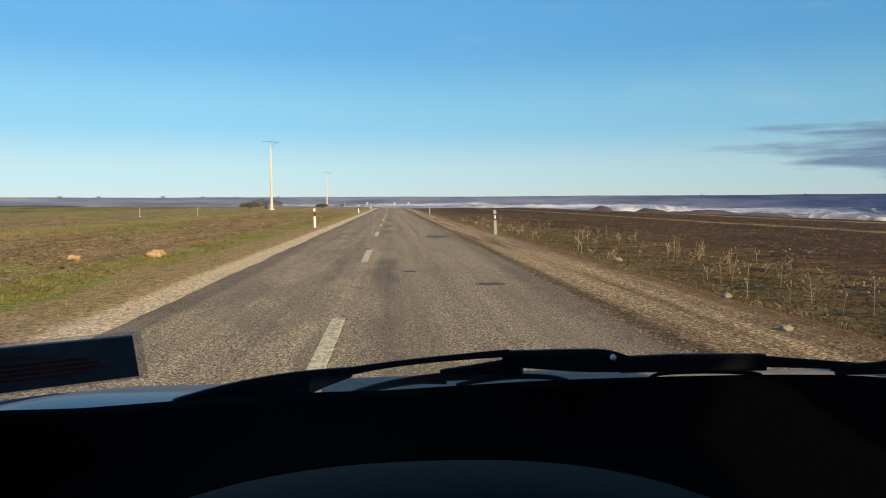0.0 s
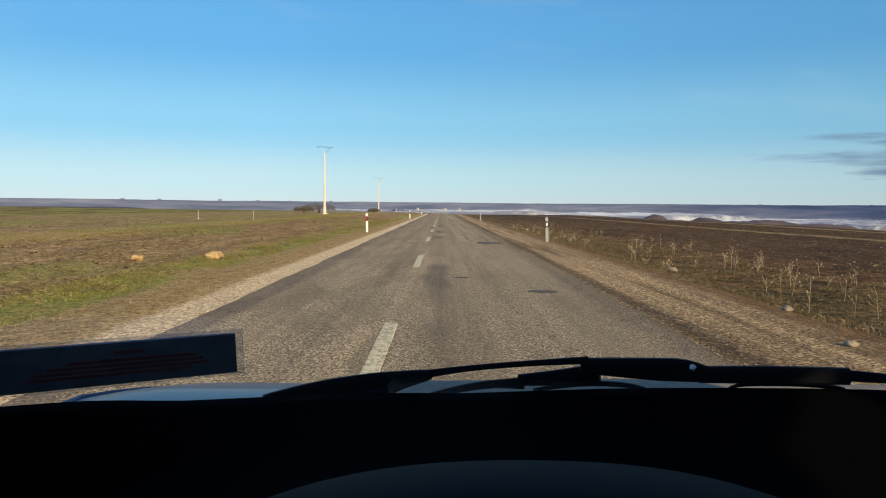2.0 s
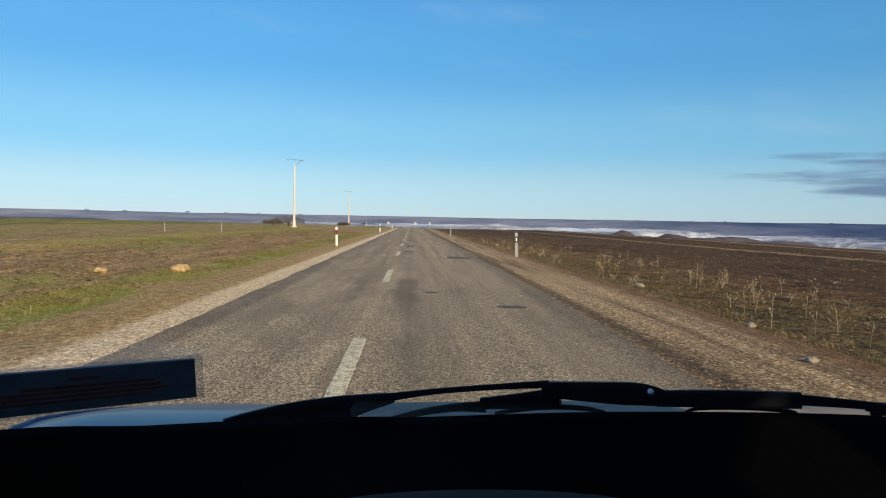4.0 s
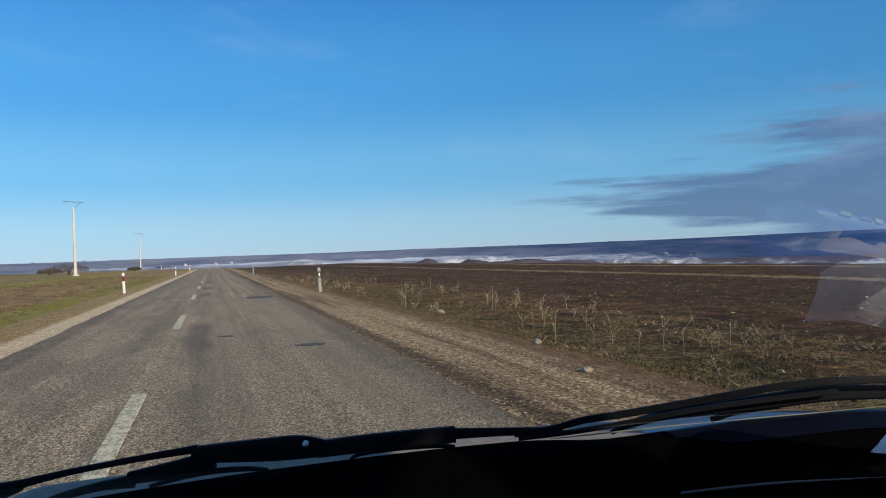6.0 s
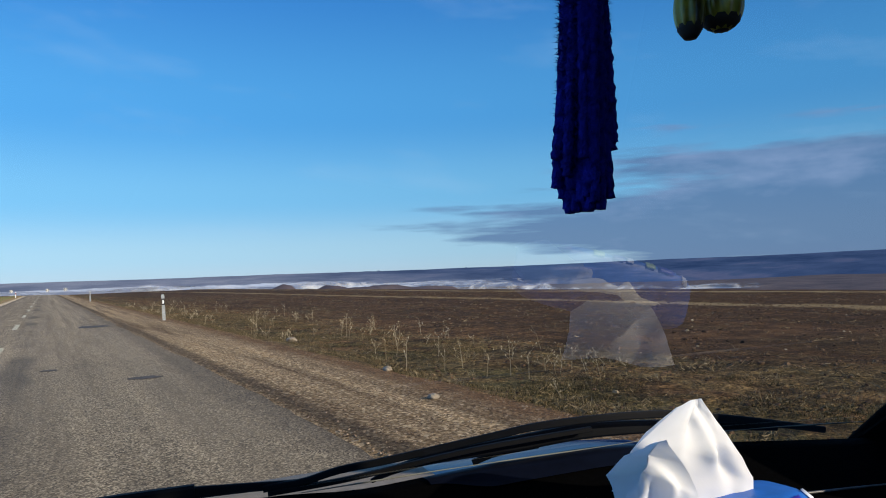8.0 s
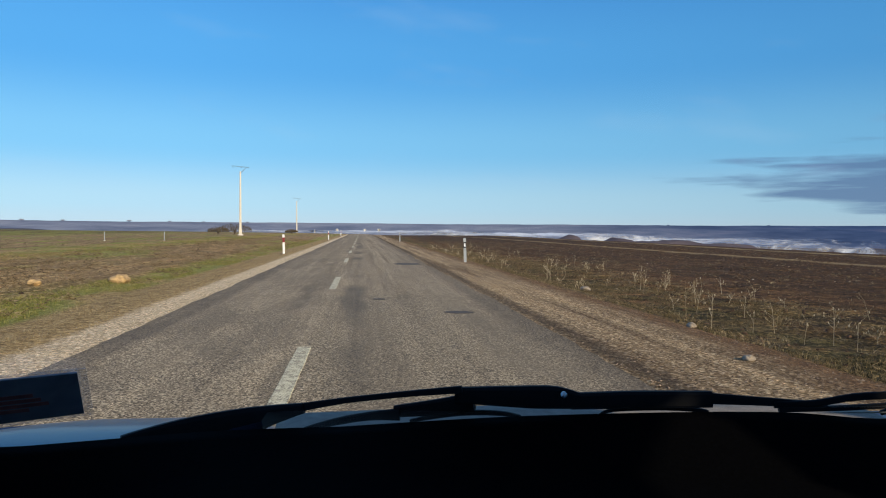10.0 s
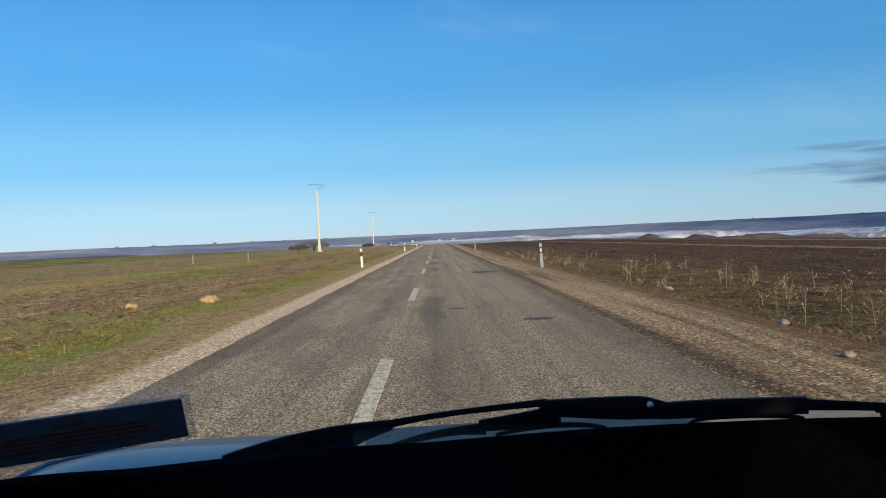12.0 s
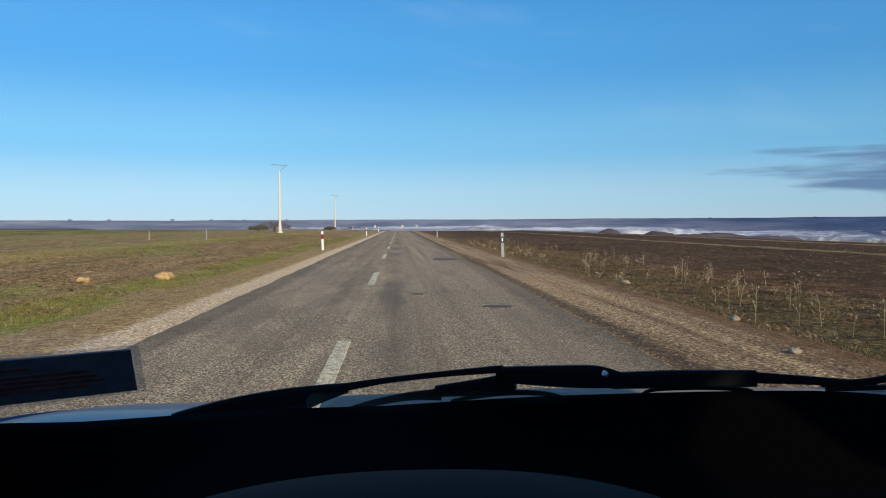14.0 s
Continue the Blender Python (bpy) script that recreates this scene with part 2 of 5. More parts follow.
right = G.mix(G.math("MULTIPLY", G.step(XX, 5.0, 5.8), G.step(G.noise(0.5, 5.0, 0.65), 0.44, 0.58)), right, mossy)
right = G.mix(G.step(XX, 7.4, 9.6), right, G.mix(G.step(rows_, 0.44, 0.62), soil, weed))
right = G.mix(G.math("MULTIPLY", G.step(patch, 0.46, 0.64), G.step(gx, 6, 14)), right, earth)
right = G.mix(G.step(XX, 19, 24), right, soil)
mottle = G.ramp(G.noise(1.3, 6.0, 0.72), (0.36, (0.28, 0.27, 0.25)), (0.50, (0.84, 0.82, 0.78)), (0.64, (1.50, 1.44, 1.34)))
right = G.mix(G.step(X, 4.8, 5.6), right, G.mix(1.0, right, mottle, "MULTIPLY"))
right = G.mix(G.math("MULTIPLY", G.step(XX, 9, 15), 0.58), right, (0.048, 0.027, 0.013))
lane = G.math("MINIMUM", G.math("ABSOLUTE", G.math("SUBTRACT", XX, 30.5)), G.math("ABSOLUTE", G.math("SUBTRACT", XX, 47.0)))
right = G.mix(G.math("MULTIPLY", G.math("SUBTRACT", 1.0, G.step(lane, 0.5, 1.6)), 0.75), right, straw)
# left of the road: pale gravel, dry verge, a green strip, brown stubble, then strips of green and brown
pale = G.ramp(clods, (0.34, (0.140, 0.082, 0.030)), (0.52, (0.380, 0.248, 0.102)), (0.72, (0.58, 0.43, 0.21)))
stubble = G.ramp(clods, (0.34, (0.085, 0.050, 0.022)), (0.50, (0.250, 0.160, 0.074)), (0.63, (0.46, 0.325, 0.16)), (0.76, (0.66, 0.52, 0.30)))
drills = G.noise(1.0, 5.0, 0.6, G.scaled(1.6, 0.16, 1, 0.05))
stubble = G.mix(1.0, stubble, G.ramp(drills, (0.34, (0.62, 0.60, 0.56)), (0.5, (1, 1, 1)), (0.66, (1.35, 1.32, 1.25))), "MULTIPLY")
left = G.mix(G.step(XE, -3.66, -3.42), pale, gravel_l)
left = G.mix(G.math("MULTIPLY", G.math("SUBTRACT", 1.0, G.step(XE, -5.3, -4.8)), G.step(G.noise(0.35, 4.0, 0.6, G.scaled(1, 0.4, 1)), 0.36, 0.52)), left, green)
left = G.mix(G.step(XX, -7.0, -6.0), G.mix(G.step(G.noise(0.2, 4.0, 0.6, G.scaled(1, 0.25, 1)), 0.52, 0.64), stubble, green), left)
left = G.mix(G.step(XX, -13.5, -12.5), G.mix(G.step(patch, 0.42, 0.56), green, pale), left)
left = G.mix(G.step(XX, -18.5, -17.2), G.mix(G.step(rows_, 0.48, 0.62), stubble, green), left)
left = G.mix(G.step(XX, -48, -40), G.mix(G.step(patch, 0.4, 0.6), soil, green), left)
left = G.mix(1.0, left, (1.16, 1.15, 1.14), "MULTIPLY")
right = G.mix(1.0, right, G.mix(G.step(X, 4.4, 5.4), (0.97, 0.97, 0.93), (1.08, 1.0, 0.86)), "MULTIPLY")
near = G.mix(G.step(gx, -0.4, 0.4), left, right)
crumbs = G.ramp(G.noise(24.0, 3.0, 0.7), (0.34, (0.48, 0.47, 0.46)), (0.5, (1, 1, 1)), (0.66, (1.55, 1.52, 1.48)))
near = G.mix(1.0, near, crumbs, "MULTIPLY")
# from 220 m out, distance haze is put into a purplish ground colour
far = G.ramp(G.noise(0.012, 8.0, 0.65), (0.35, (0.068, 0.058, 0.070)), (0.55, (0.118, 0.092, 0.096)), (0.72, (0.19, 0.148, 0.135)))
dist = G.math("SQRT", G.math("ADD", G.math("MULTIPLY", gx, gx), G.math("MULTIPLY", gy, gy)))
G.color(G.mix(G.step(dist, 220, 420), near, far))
nb = G.bump(clods, 0.85, 0.08)
G.bump(gv.outputs[0], 0.5, 0.008, nb)
GROUND = G.m

# far plateau: blue air haze is painted into woods and fields, paler leftwards
R_ = Mat("hazy_far_slopes", 1.0, spec=0.0)
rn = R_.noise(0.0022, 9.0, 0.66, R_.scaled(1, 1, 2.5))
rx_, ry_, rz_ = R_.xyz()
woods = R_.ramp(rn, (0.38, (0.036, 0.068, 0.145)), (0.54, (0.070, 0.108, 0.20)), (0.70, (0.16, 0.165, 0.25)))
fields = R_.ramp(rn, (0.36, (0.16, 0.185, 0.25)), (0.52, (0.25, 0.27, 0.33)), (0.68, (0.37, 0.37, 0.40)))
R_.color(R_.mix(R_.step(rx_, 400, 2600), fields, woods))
HAZY_RIDGE = R_.m

F = Mat("mist", 1.0, color=(0.92, 0.94, 0.97), spec=0.0)
fx, fy, fz = F.xyz()
wisps = F.noise(0.016, 9.0, 0.62, F.scaled(1, 1, 1.2), 1.2)
depth = F.n.new("ShaderNodeAttribute")
depth.attribute_name = "cover"
F.l.new(F.math("MULTIPLY", F.step(F.math("MULTIPLY_ADD", depth.outputs["Fac"], 0.55, wisps), 0.57, 1.06), 0.78), F.b.inputs["Alpha"])
MIST = F.m

P_ = Mat("road_paint", 0.75, spec=0.3)
wear = P_.noise(9.0, 8.0, 0.7)
chip = P_.cells(60.0, "Distance")
P_.color(P_.mix(P_.step(P_.math("ADD", wear, P_.math("MULTIPLY", chip, 0.40)), 0.60, 0.86), (0.82, 0.72, 0.46), (0.32, 0.255, 0.165)))
P_.bump(chip, 0.4, 0.004)
ROAD_PAINT = P_.m
TAR = plain("tar_patch", (0.085, 0.066, 0.048), 0.8, vary=0.4, scale=14, bump=0.4)
CONCRETE = plain("concrete", (0.62, 0.56, 0.46), 0.85, vary=0.14, scale=3.0, bump=0.2)
STEEL = plain("galvanised_steel", (0.22, 0.23, 0.25), 0.5, 0.7, 0.2)
WHITE = plain("white_plastic", (0.78, 0.78, 0.75), 0.5, vary=0.1, scale=8)
GREY_POST = plain("weathered_white_paint", (0.30, 0.32, 0.33), 0.7, vary=0.22, scale=16, bump=0.2)
BLACK = plain("black_paint", (0.015, 0.015, 0.017), 0.5, vary=0.3)
RED = plain("red_reflective_sheet", (0.20, 0.018, 0.022), 0.45, vary=0.15)
LENS = plain("white_reflector", (0.85, 0.86, 0.88), 0.3, vary=0.05)
ROCK = plain("ochre_stone", (0.44, 0.29, 0.13), 0.9, vary=0.4, scale=9, bump=0.9)
PALE_ROCK = plain("pale_stone", (0.30, 0.24, 0.17), 0.9, vary=0.35, scale=14, bump=0.9)
LEAF = plain("scrub_leaves", (0.075, 0.055, 0.030), 0.8, vary=0.5, scale=3)
BARK = plain("bark", (0.09, 0.065, 0.045), 0.9, vary=0.3, scale=12)


def blades(name, a, b, c):
    m = Mat(name, 0.8, spec=0.2)
    n = m.n.new("ShaderNodeNewGeometry")
    m.color(m.ramp(n.outputs["Random Per Island"], (0.0, a), (0.5, b), (1.0, c)))
    return m.m


DRY = blades("dry_grass", (0.10, 0.070, 0.036), (0.24, 0.175, 0.092), (0.47, 0.38, 0.23))
STRAW = blades("dead_straw", (0.05, 0.033, 0.016), (0.12, 0.085, 0.045), (0.34, 0.265, 0.160))
FRESH = blades("weed_blades", (0.026, 0.022, 0.009), (0.092, 0.072, 0.030), (0.25, 0.18, 0.088))
PALE_WEED = blades("bleached_weeds", (0.22, 0.165, 0.095), (0.42, 0.335, 0.21), (0.66, 0.56, 0.39))
GREEN_BLADE = blades("grass_blades", (0.075, 0.085, 0.018), (0.170, 0.170, 0.040), (0.32, 0.27, 0.095))
CLOD = blades("earth_clods", (0.028, 0.016, 0.009), (0.080, 0.044, 0.023), (0.17, 0.105, 0.060))
PALE_PEBBLE = blades("pale_gravel_stones", (0.26, 0.19, 0.110), (0.40, 0.31, 0.19), (0.56, 0.46, 0.31))
PEBBLE = blades("gravel_stones", (0.10, 0.066, 0.040), (0.21, 0.145, 0.092), (0.38, 0.28, 0.19))

# the car
PAINT = Mat("blue_metallic_paint", 0.35, 0.0, (0.013, 0.036, 0.105), 0.2)
PAINT.b.inputs["Coat Weight"].default_value = 0.20
PAINT.b.inputs["Coat Roughness"].default_value = 0.04
PAINT.bump(PAINT.noise(60.0, 3.0), 0.02, 0.001)
PAINT = PAINT.m
TRIM = plain("black_moulded_plastic", (0.0009, 0.0009, 0.0010), 0.9, vary=0.35, scale=220, bump=0.25, spec=0.02)
RUBBER = plain("black_rubber", (0.0040, 0.0040, 0.0045), 0.7, vary=0.2, scale=60, spec=0.15)
WIPER = plain("black_wiper_paint", (0.0030, 0.0034, 0.0042), 0.6, vary=0.2, scale=60, spec=0.12)
STRIP = plain("grey_satin_trim", (0.10, 0.10, 0.105), 0.35, vary=0.3, scale=25)
SILL_GLINT = plain("pale_sill_highlight", (0.15, 0.15, 0.125), 0.6, vary=0.3, scale=20)
SCUTTLE = plain("dusty_grey_plastic", (0.255, 0.215, 0.170), 0.75, vary=0.2, scale=50, bump=0.2, spec=0.3)
# navy of the reflected sky is mixed into this base colour
GLOSS = plain("sky_tinted_gloss_plastic", (0.0025, 0.0035, 0.0085), 0.32, vary=0.2, scale=90, spec=0.10)
HEADLINER = plain("grey_headliner", (0.16, 0.16, 0.17), 0.95, vary=0.1, scale=90)
CHROME = plain("bare_steel", (0.55, 0.55, 0.55), 0.3, 1.0, 0.1)
CARD = plain("dark_card", (0.19, 0.23, 0.30), 0.6, vary=0.2, scale=40)
INK = plain("faded_red_print", (0.26, 0.10, 0.10), 0.7, vary=0.3, scale=60)
SLEEVE = plain("clear_sleeve_rim", (0.60, 0.60, 0.60), 0.35, vary=0.1, scale=40)
SLEEVE.node_tree.nodes["Principled BSDF"].inputs["Alpha"].default_value = 0.22
TISSUE = Mat("soft_tissue_paper", 0.95, color=(0.94, 0.95, 0.96), spec=0.1)
TISSUE.bump(TISSUE.noise(500.0, 3.0), 0.15, 0.001)
thin = TISSUE.n.new("ShaderNodeBsdfTranslucent")
thin.inputs[0].default_value = (0.90, 0.93, 0.97, 1)
layer = TISSUE.n.new("ShaderNodeMixShader")
layer.inputs[0].default_value = 0.42
TISSUE.l.new(TISSUE.b.outputs[0], layer.inputs[1])
TISSUE.l.new(thin.outputs[0], layer.inputs[2])
TISSUE.l.new(layer.outputs[0], TISSUE.n["Material Output"].inputs[0])
TISSUE = TISSUE.m
YARN = Mat("dark_blue_yarn", 0.95, spec=0.1)
YARN.color(YARN.ramp(YARN.noise(300.0, 4.0), (0.3, (0.006, 0.007, 0.14)), (0.7, (0.018, 0.022, 0.42))))
YARN.bump(YARN.noise(420.0, 3.0), 0.8, 0.002)
YARN = YARN.m
BEAD = Mat("olive_green_lacquer", 0.3)
BEAD.color(BEAD.ramp(BEAD.noise(160.0, 3.0, at=BEAD.scaled(1, 1, 0.25)), (0.34, (0.03, 0.032, 0.008)), (0.5, (0.28, 0.28, 0.04)), (0.7, (0.6, 0.56, 0.10))))
BEAD = BEAD.m
CORD = plain("dark_cord", (0.02, 0.02, 0.022), 0.8)
BOX_BLUE = plain("printed_blue_card", (0.012, 0.11, 0.46), 0.45, vary=0.25, scale=40)
BOX_NAVY = plain("printed_navy_card", (0.03, 0.02, 0.33), 0.45, vary=0.2, scale=40)
BOX_LIME = plain("printed_lime_card", (0.32, 0.45, 0.06), 0.45, vary=0.2, scale=40)
BOX_PALE = plain("printed_pale_card", (0.62, 0.68, 0.80), 0.45, vary=0.1, scale=40)
MIRROR = plain("mirror_glass", (0.9, 0.9, 0.9), 0.02, 1.0, 0.0)

W_ = bpy.data.materials.new("windscreen_glass")
W_.use_nodes = True
n_, l_ = W_.node_tree.nodes, W_.node_tree.links
n_.clear()
clear = n_.new("ShaderNodeBsdfTransparent")
clear.inputs[0].default_value = (0.97, 0.985, 0.98, 1)
shine = n_.new("ShaderNodeBsdfGlossy")
shine.inputs["Roughness"].default_value = 0.0
fres = n_.new("ShaderNodeFresnel")
fres.inputs["IOR"].default_value = 2.05
both = n_.new("ShaderNodeMixShader")
l_.new(fres.outputs[0], both.inputs[0])
l_.new(clear.outputs[0], both.inputs[1])
l_.new(shine.outputs[0], both.inputs[2])
l_.new(both.outputs[0], n_.new("ShaderNodeOutputMaterial").inputs[0])
GLASS = W_

# ---------------------------------------------------------------- building helpers


def part(name, bm, material, parent=None, label="", smooth=False):
    """Links a bmesh as one mesh object, under a thing if given."""
    me = bpy.data.meshes.new(name)
    bm.normal_update()
    bm.to_mesh(me)
    bm.free()
    for m in material if isinstance(material, (list, tuple)) else [material]:
        me.materials.append(m)
    if smooth:
        me.shade_smooth()
    ob = new(name, me)
    ob.parent = parent
    if label:
        ob["label"] = label
    return ob


def thing(name, label, category, at=(0, 0, 0), group="", kind=""):
    ob = new(name)
    ob.location = at
    ob.empty_display_size = 0.1
    return tagged(ob, label, category, group, kind)


def box(bm, lo, hi, bevel=0.0, mat=0):
    """A box between two corners, with rounded edges."""
    lo, hi = Vector(lo), Vector(hi)
    r = bmesh.ops.create_cube(bm, size=1, matrix=Matrix.Translation((lo + hi) / 2) @ Matrix.Diagonal((*(hi - lo), 1)))
    fs = {f for v in r["verts"] for f in v.link_faces}
    for f in fs:
        f.material_index = mat
    if bevel:
        es = {e for v in r["verts"] for e in v.link_edges}
        bmesh.ops.bevel(bm, geom=list(es), offset=bevel, segments=2, affect="EDGES", profile=0.5)
    return r["verts"]


def loft(bm, rings, closed=True, caps=True, mat=0):
    """Skin over rings of points."""
    vs = [[bm.verts.new(p) for p in ring] for ring in rings]
    n = len(vs[0])
    for a, b in zip(vs, vs[1:]):
        for i in range(n if closed else n - 1):
            j = (i + 1) % n
            f = bm.faces.new((a[i], a[j], b[j], b[i]))
            f.material_index = mat
    if caps and closed:
        bm.faces.new(vs[0][::-1]).material_index = mat
        bm.faces.new(vs[-1]).material_index = mat
    return vs


def smoothed(points, n=6):
    """More points along a soft curve through the given ones."""
    p = [Vector(q) for q in points]
    out = []
    for i in range(len(p) - 1):
        a, b, c, d = p[max(i - 1, 0)], p[i], p[i + 1], p[min(i + 2, len(p) - 1)]
        for k in range(n):
            t = k / n
            out.append(0.5 * ((2 * b) + (c - a) * t + (2 * a - 5 * b + 4 * c - d) * t * t + (3 * b - a - 3 * c + d) * t ** 3))
    return out + [p[-1]]


def rod(bm, points, radius, sides=8, flat=1.0, up=(0, 0, 1), mat=0):
    """A bar along points; radius may be a list, flat squeezes it along up."""
    p = [Vector(q) for q in points]
    radii = radius if isinstance(radius, (list, tuple)) else [radius] * len(p)
    rings = []
    for i, q in enumerate(p):
        d = (p[min(i + 1, len(p) - 1)] - p[max(i - 1, 0)]).normalized()
        s = d.cross(Vector(up)).normalized()
        u = s.cross(d)
        rings.append([q + radii[i] * (math.cos(a) * s + flat * math.sin(a) * u) for a in (2 * math.pi * k / sides for k in range(sides))])
    return loft(bm, rings, mat=mat)


def mesh_object(name, verts, faces, material, smooth=False):
    me = bpy.data.meshes.new(name)
    me.from_pydata(verts, [], faces)
    me.materials.append(material)
    if smooth:
        me.shade_smooth()
    return new(name, me)


def fbm(x, y, s, octaves=4):
    v, a = 0.0, 0.5
    for _ in range(octaves):
        v += a * noise.noise((x / s, y / s, 3.7))
        s, a = s * 0.5, a * 0.5
    return v


def ease(v, lo, hi):
    t = min(1.0, max(0.0, (v - lo) / (hi - lo)))
    return t * t * (3 - 2 * t)


# ---------------------------------------------------------------- ground
LEFT_EDGE, RIGHT_EDGE, CENTRE = -2.95, 2.52, -0.60
BEND = 165.0


def bend(y):
    """How far the road's line swings to the left beyond the straight."""
    return 0.0 if y < BEND else -((y - BEND) ** 2) / 130.0


MOUNDS = ((16.6, 640, -5.0, 26), (18.6, 660, -8.0, 30), (20.3, 760, -5.4, 28), (22.4, 790, -9.6, 42), (24.8, 900, -9.5, 55), (28.0, 950, -14.0, 65), (12.5, 760, -8.5, 60))


def height(x, y):
    """The lie of the land."""
    s = x - bend(y) if y > BEND else x
    if s > RIGHT_EDGE:
        d = s - RIGHT_EDGE
        z = -0.02 - 0.05 * ease(d, 0.1, 1.8) - 0.42 * ease(d, 1.8, 4.5) - 0.35 * ease(d, 5, 45)
    elif s < LEFT_EDGE:
        d = LEFT_EDGE - s
        z = -0.02 - 0.10 * ease(d, 0.8, 2.4) + 0.22 * ease(d, 2.4, 7) + 1.0 * ease(d, 12, 190)
    else:
        d, z = 0.0, -0.035
    rough = ease(d, 1.2, 4)
    if rough > 0 and abs(x) < 400 and -100 < y < 500:
        z += rough * (0.10 * fbm(x, y, 3.0) + 0.05 * fbm(x + 40, y, 0.6, 2)) + 0.3 * ease(d, 12, 60) * fbm(x, y, 40, 2)
    # the valley to the right and beyond
    fall = max(ease(x, 46, 330), ease(y, 260, 620))
    left_up = ease(-x, 60, 400) * (1 - ease(y, 900, 1500))
    fall *= 1 - left_up
    if fall > 0:
        z -= 62 * fall
        z += 14 * fall * fbm(x, y, 260, 4)
        for a, r, h, w in MOUNDS:
            mx, my = r * math.sin(radians(a)), r * math.cos(radians(a))
            k = math.exp(-(((x - mx) ** 2 + (y - my) ** 2) / (2 * w * w)) ** 1.25) * (1 + 0.12 * fbm(x, y, 22, 3))
            z += max(0.0, h - z) * k
    return z


def axis(spans):
    out = []
    for a, b, n in spans:
        out += [a + (b - a) * i / n for i in range(n)]
    return out + [spans[-1][1]]


xs = axis([(-4900, -1000, 10), (-1000, -200, 16), (-200, -40, 20), (-40, -12, 42), (-12, -2.95, 70), (-2.95, 2.52, 4),
           (2.52, 12, 76), (12, 48, 60), (48, 130, 16), (130, 420, 72), (420, 1300, 36), (1300, 4900, 14)])
ys = axis([(-4900, -400, 8), (-400, -30, 14), (-30, 2, 12), (2, 30, 150), (30, 70, 90), (70, 170, 70), (170, 560, 50),
           (560, 960, 80), (960, 1400, 20), (1400, 4900, 16)])
gv_ = [(x, y, height(x, y)) for y in ys for x in xs]
nx = len(xs)
gf = [(j * nx + i, j * nx + i + 1, (j + 1) * nx + i + 1, (j + 1) * nx + i) for j in range(len(ys) - 1) for i in range(nx - 1)]
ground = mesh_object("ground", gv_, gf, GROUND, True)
tagged(ground, "brown worked fields and gravel verges falling to a valley", "ground", kind="structure")

# the road: a slab with a slight camber and ragged edges, swinging left at its far end
bm = bmesh.new()
rings = []
y = -30.0
while y < 260:
    o = bend(y)
    l = LEFT_EDGE + 0.10 * fbm(0, y, 1.6) + 0.04 * fbm(9, y, 0.4, 2)
    r = RIGHT_EDGE + 0.16 * fbm(50, y, 1.8) + 0.06 * fbm(70, y, 0.4, 2)
    rings.append([(o + l, y, -0.06), (o + l + 0.03, y, -0.004), (o + CENTRE, y, 0.0), (o + r - 0.04, y, -0.004), (o + r, y, -0.06)])
    y += 0.25 if y < 40 else 2.5
loft(bm, rings, closed=False)
road = tagged(part("road", bm, ASPHALT), "worn grey-brown asphalt country road with patched edges", "road", kind="structure")

# centre line: worn dashes of thermoplastic paint
for i, (a, b) in enumerate(((4.9, 8.0), (15.6, 19.6), (28.0, 32.0), (39.5, 43.5), (51, 55), (62.5, 66.5), (74, 78), (86, 90), (98, 102), (110, 114), (122, 126), (134, 138), (146, 150))):
    bm = bmesh.new()
    rings = []
    n = 22 if a < 30 else 4
    for k in range(n + 1):
        yy = a + (b - a) * k / n
        w = 0.075 + 0.012 * fbm(i * 7, yy, 0.25, 3)
        rings.append([(CENTRE - w, yy, 0.0), (CENTRE - w + 0.004, yy, 0.005), (CENTRE + w - 0.004, yy, 0.005), (CENTRE + w, yy, 0.0)])
    loft(bm, rings, closed=False)
    part("centre_line_dash", bm, ROAD_PAINT, road, "worn cream-white painted dash")


def blot(name, x, y, rx, ry, seed, mat, label, parent=road):
    """A flat patch with an uneven rim, a few millimetres thick."""
    bm = bmesh.new()
    rim_, top = [], []
    for k in range(28):
        a = 2 * math.pi * k / 28
        q = 1 + 0.35 * noise.noise((math.cos(a) * 1.7, math.sin(a) * 1.7, seed)) + 0.12 * noise.noise((math.cos(a) * 6, math.sin(a) * 6, seed))
        rim_.append(bm.verts.new((x + rx * q * math.cos(a), y + ry * q * math.sin(a), 0.0)))
        top.append(bm.verts.new((x + (rx * q - 0.01) * math.cos(a), y + (ry * q - 0.01) * math.sin(a), 0.006)))
    for k in range(28):
        j = (k + 1) % 28
        bm.faces.new((rim_[k], rim_[j], top[j], top[k]))
    bm.faces.new(top)
    return part(name, bm, mat, parent, label)


blot("tar_patch", 1.55, 11.2, 0.24, 0.17, 4.5, TAR, "dark tar repair patch")
blot("tar_patch", 0.35, 13.4, 0.14, 0.12, 1.5, TAR, "small dark tar spot")
blot("tar_patch", 1.75, 27.0, 0.5, 0.7, 7.5, TAR, "dark tar repair patch")

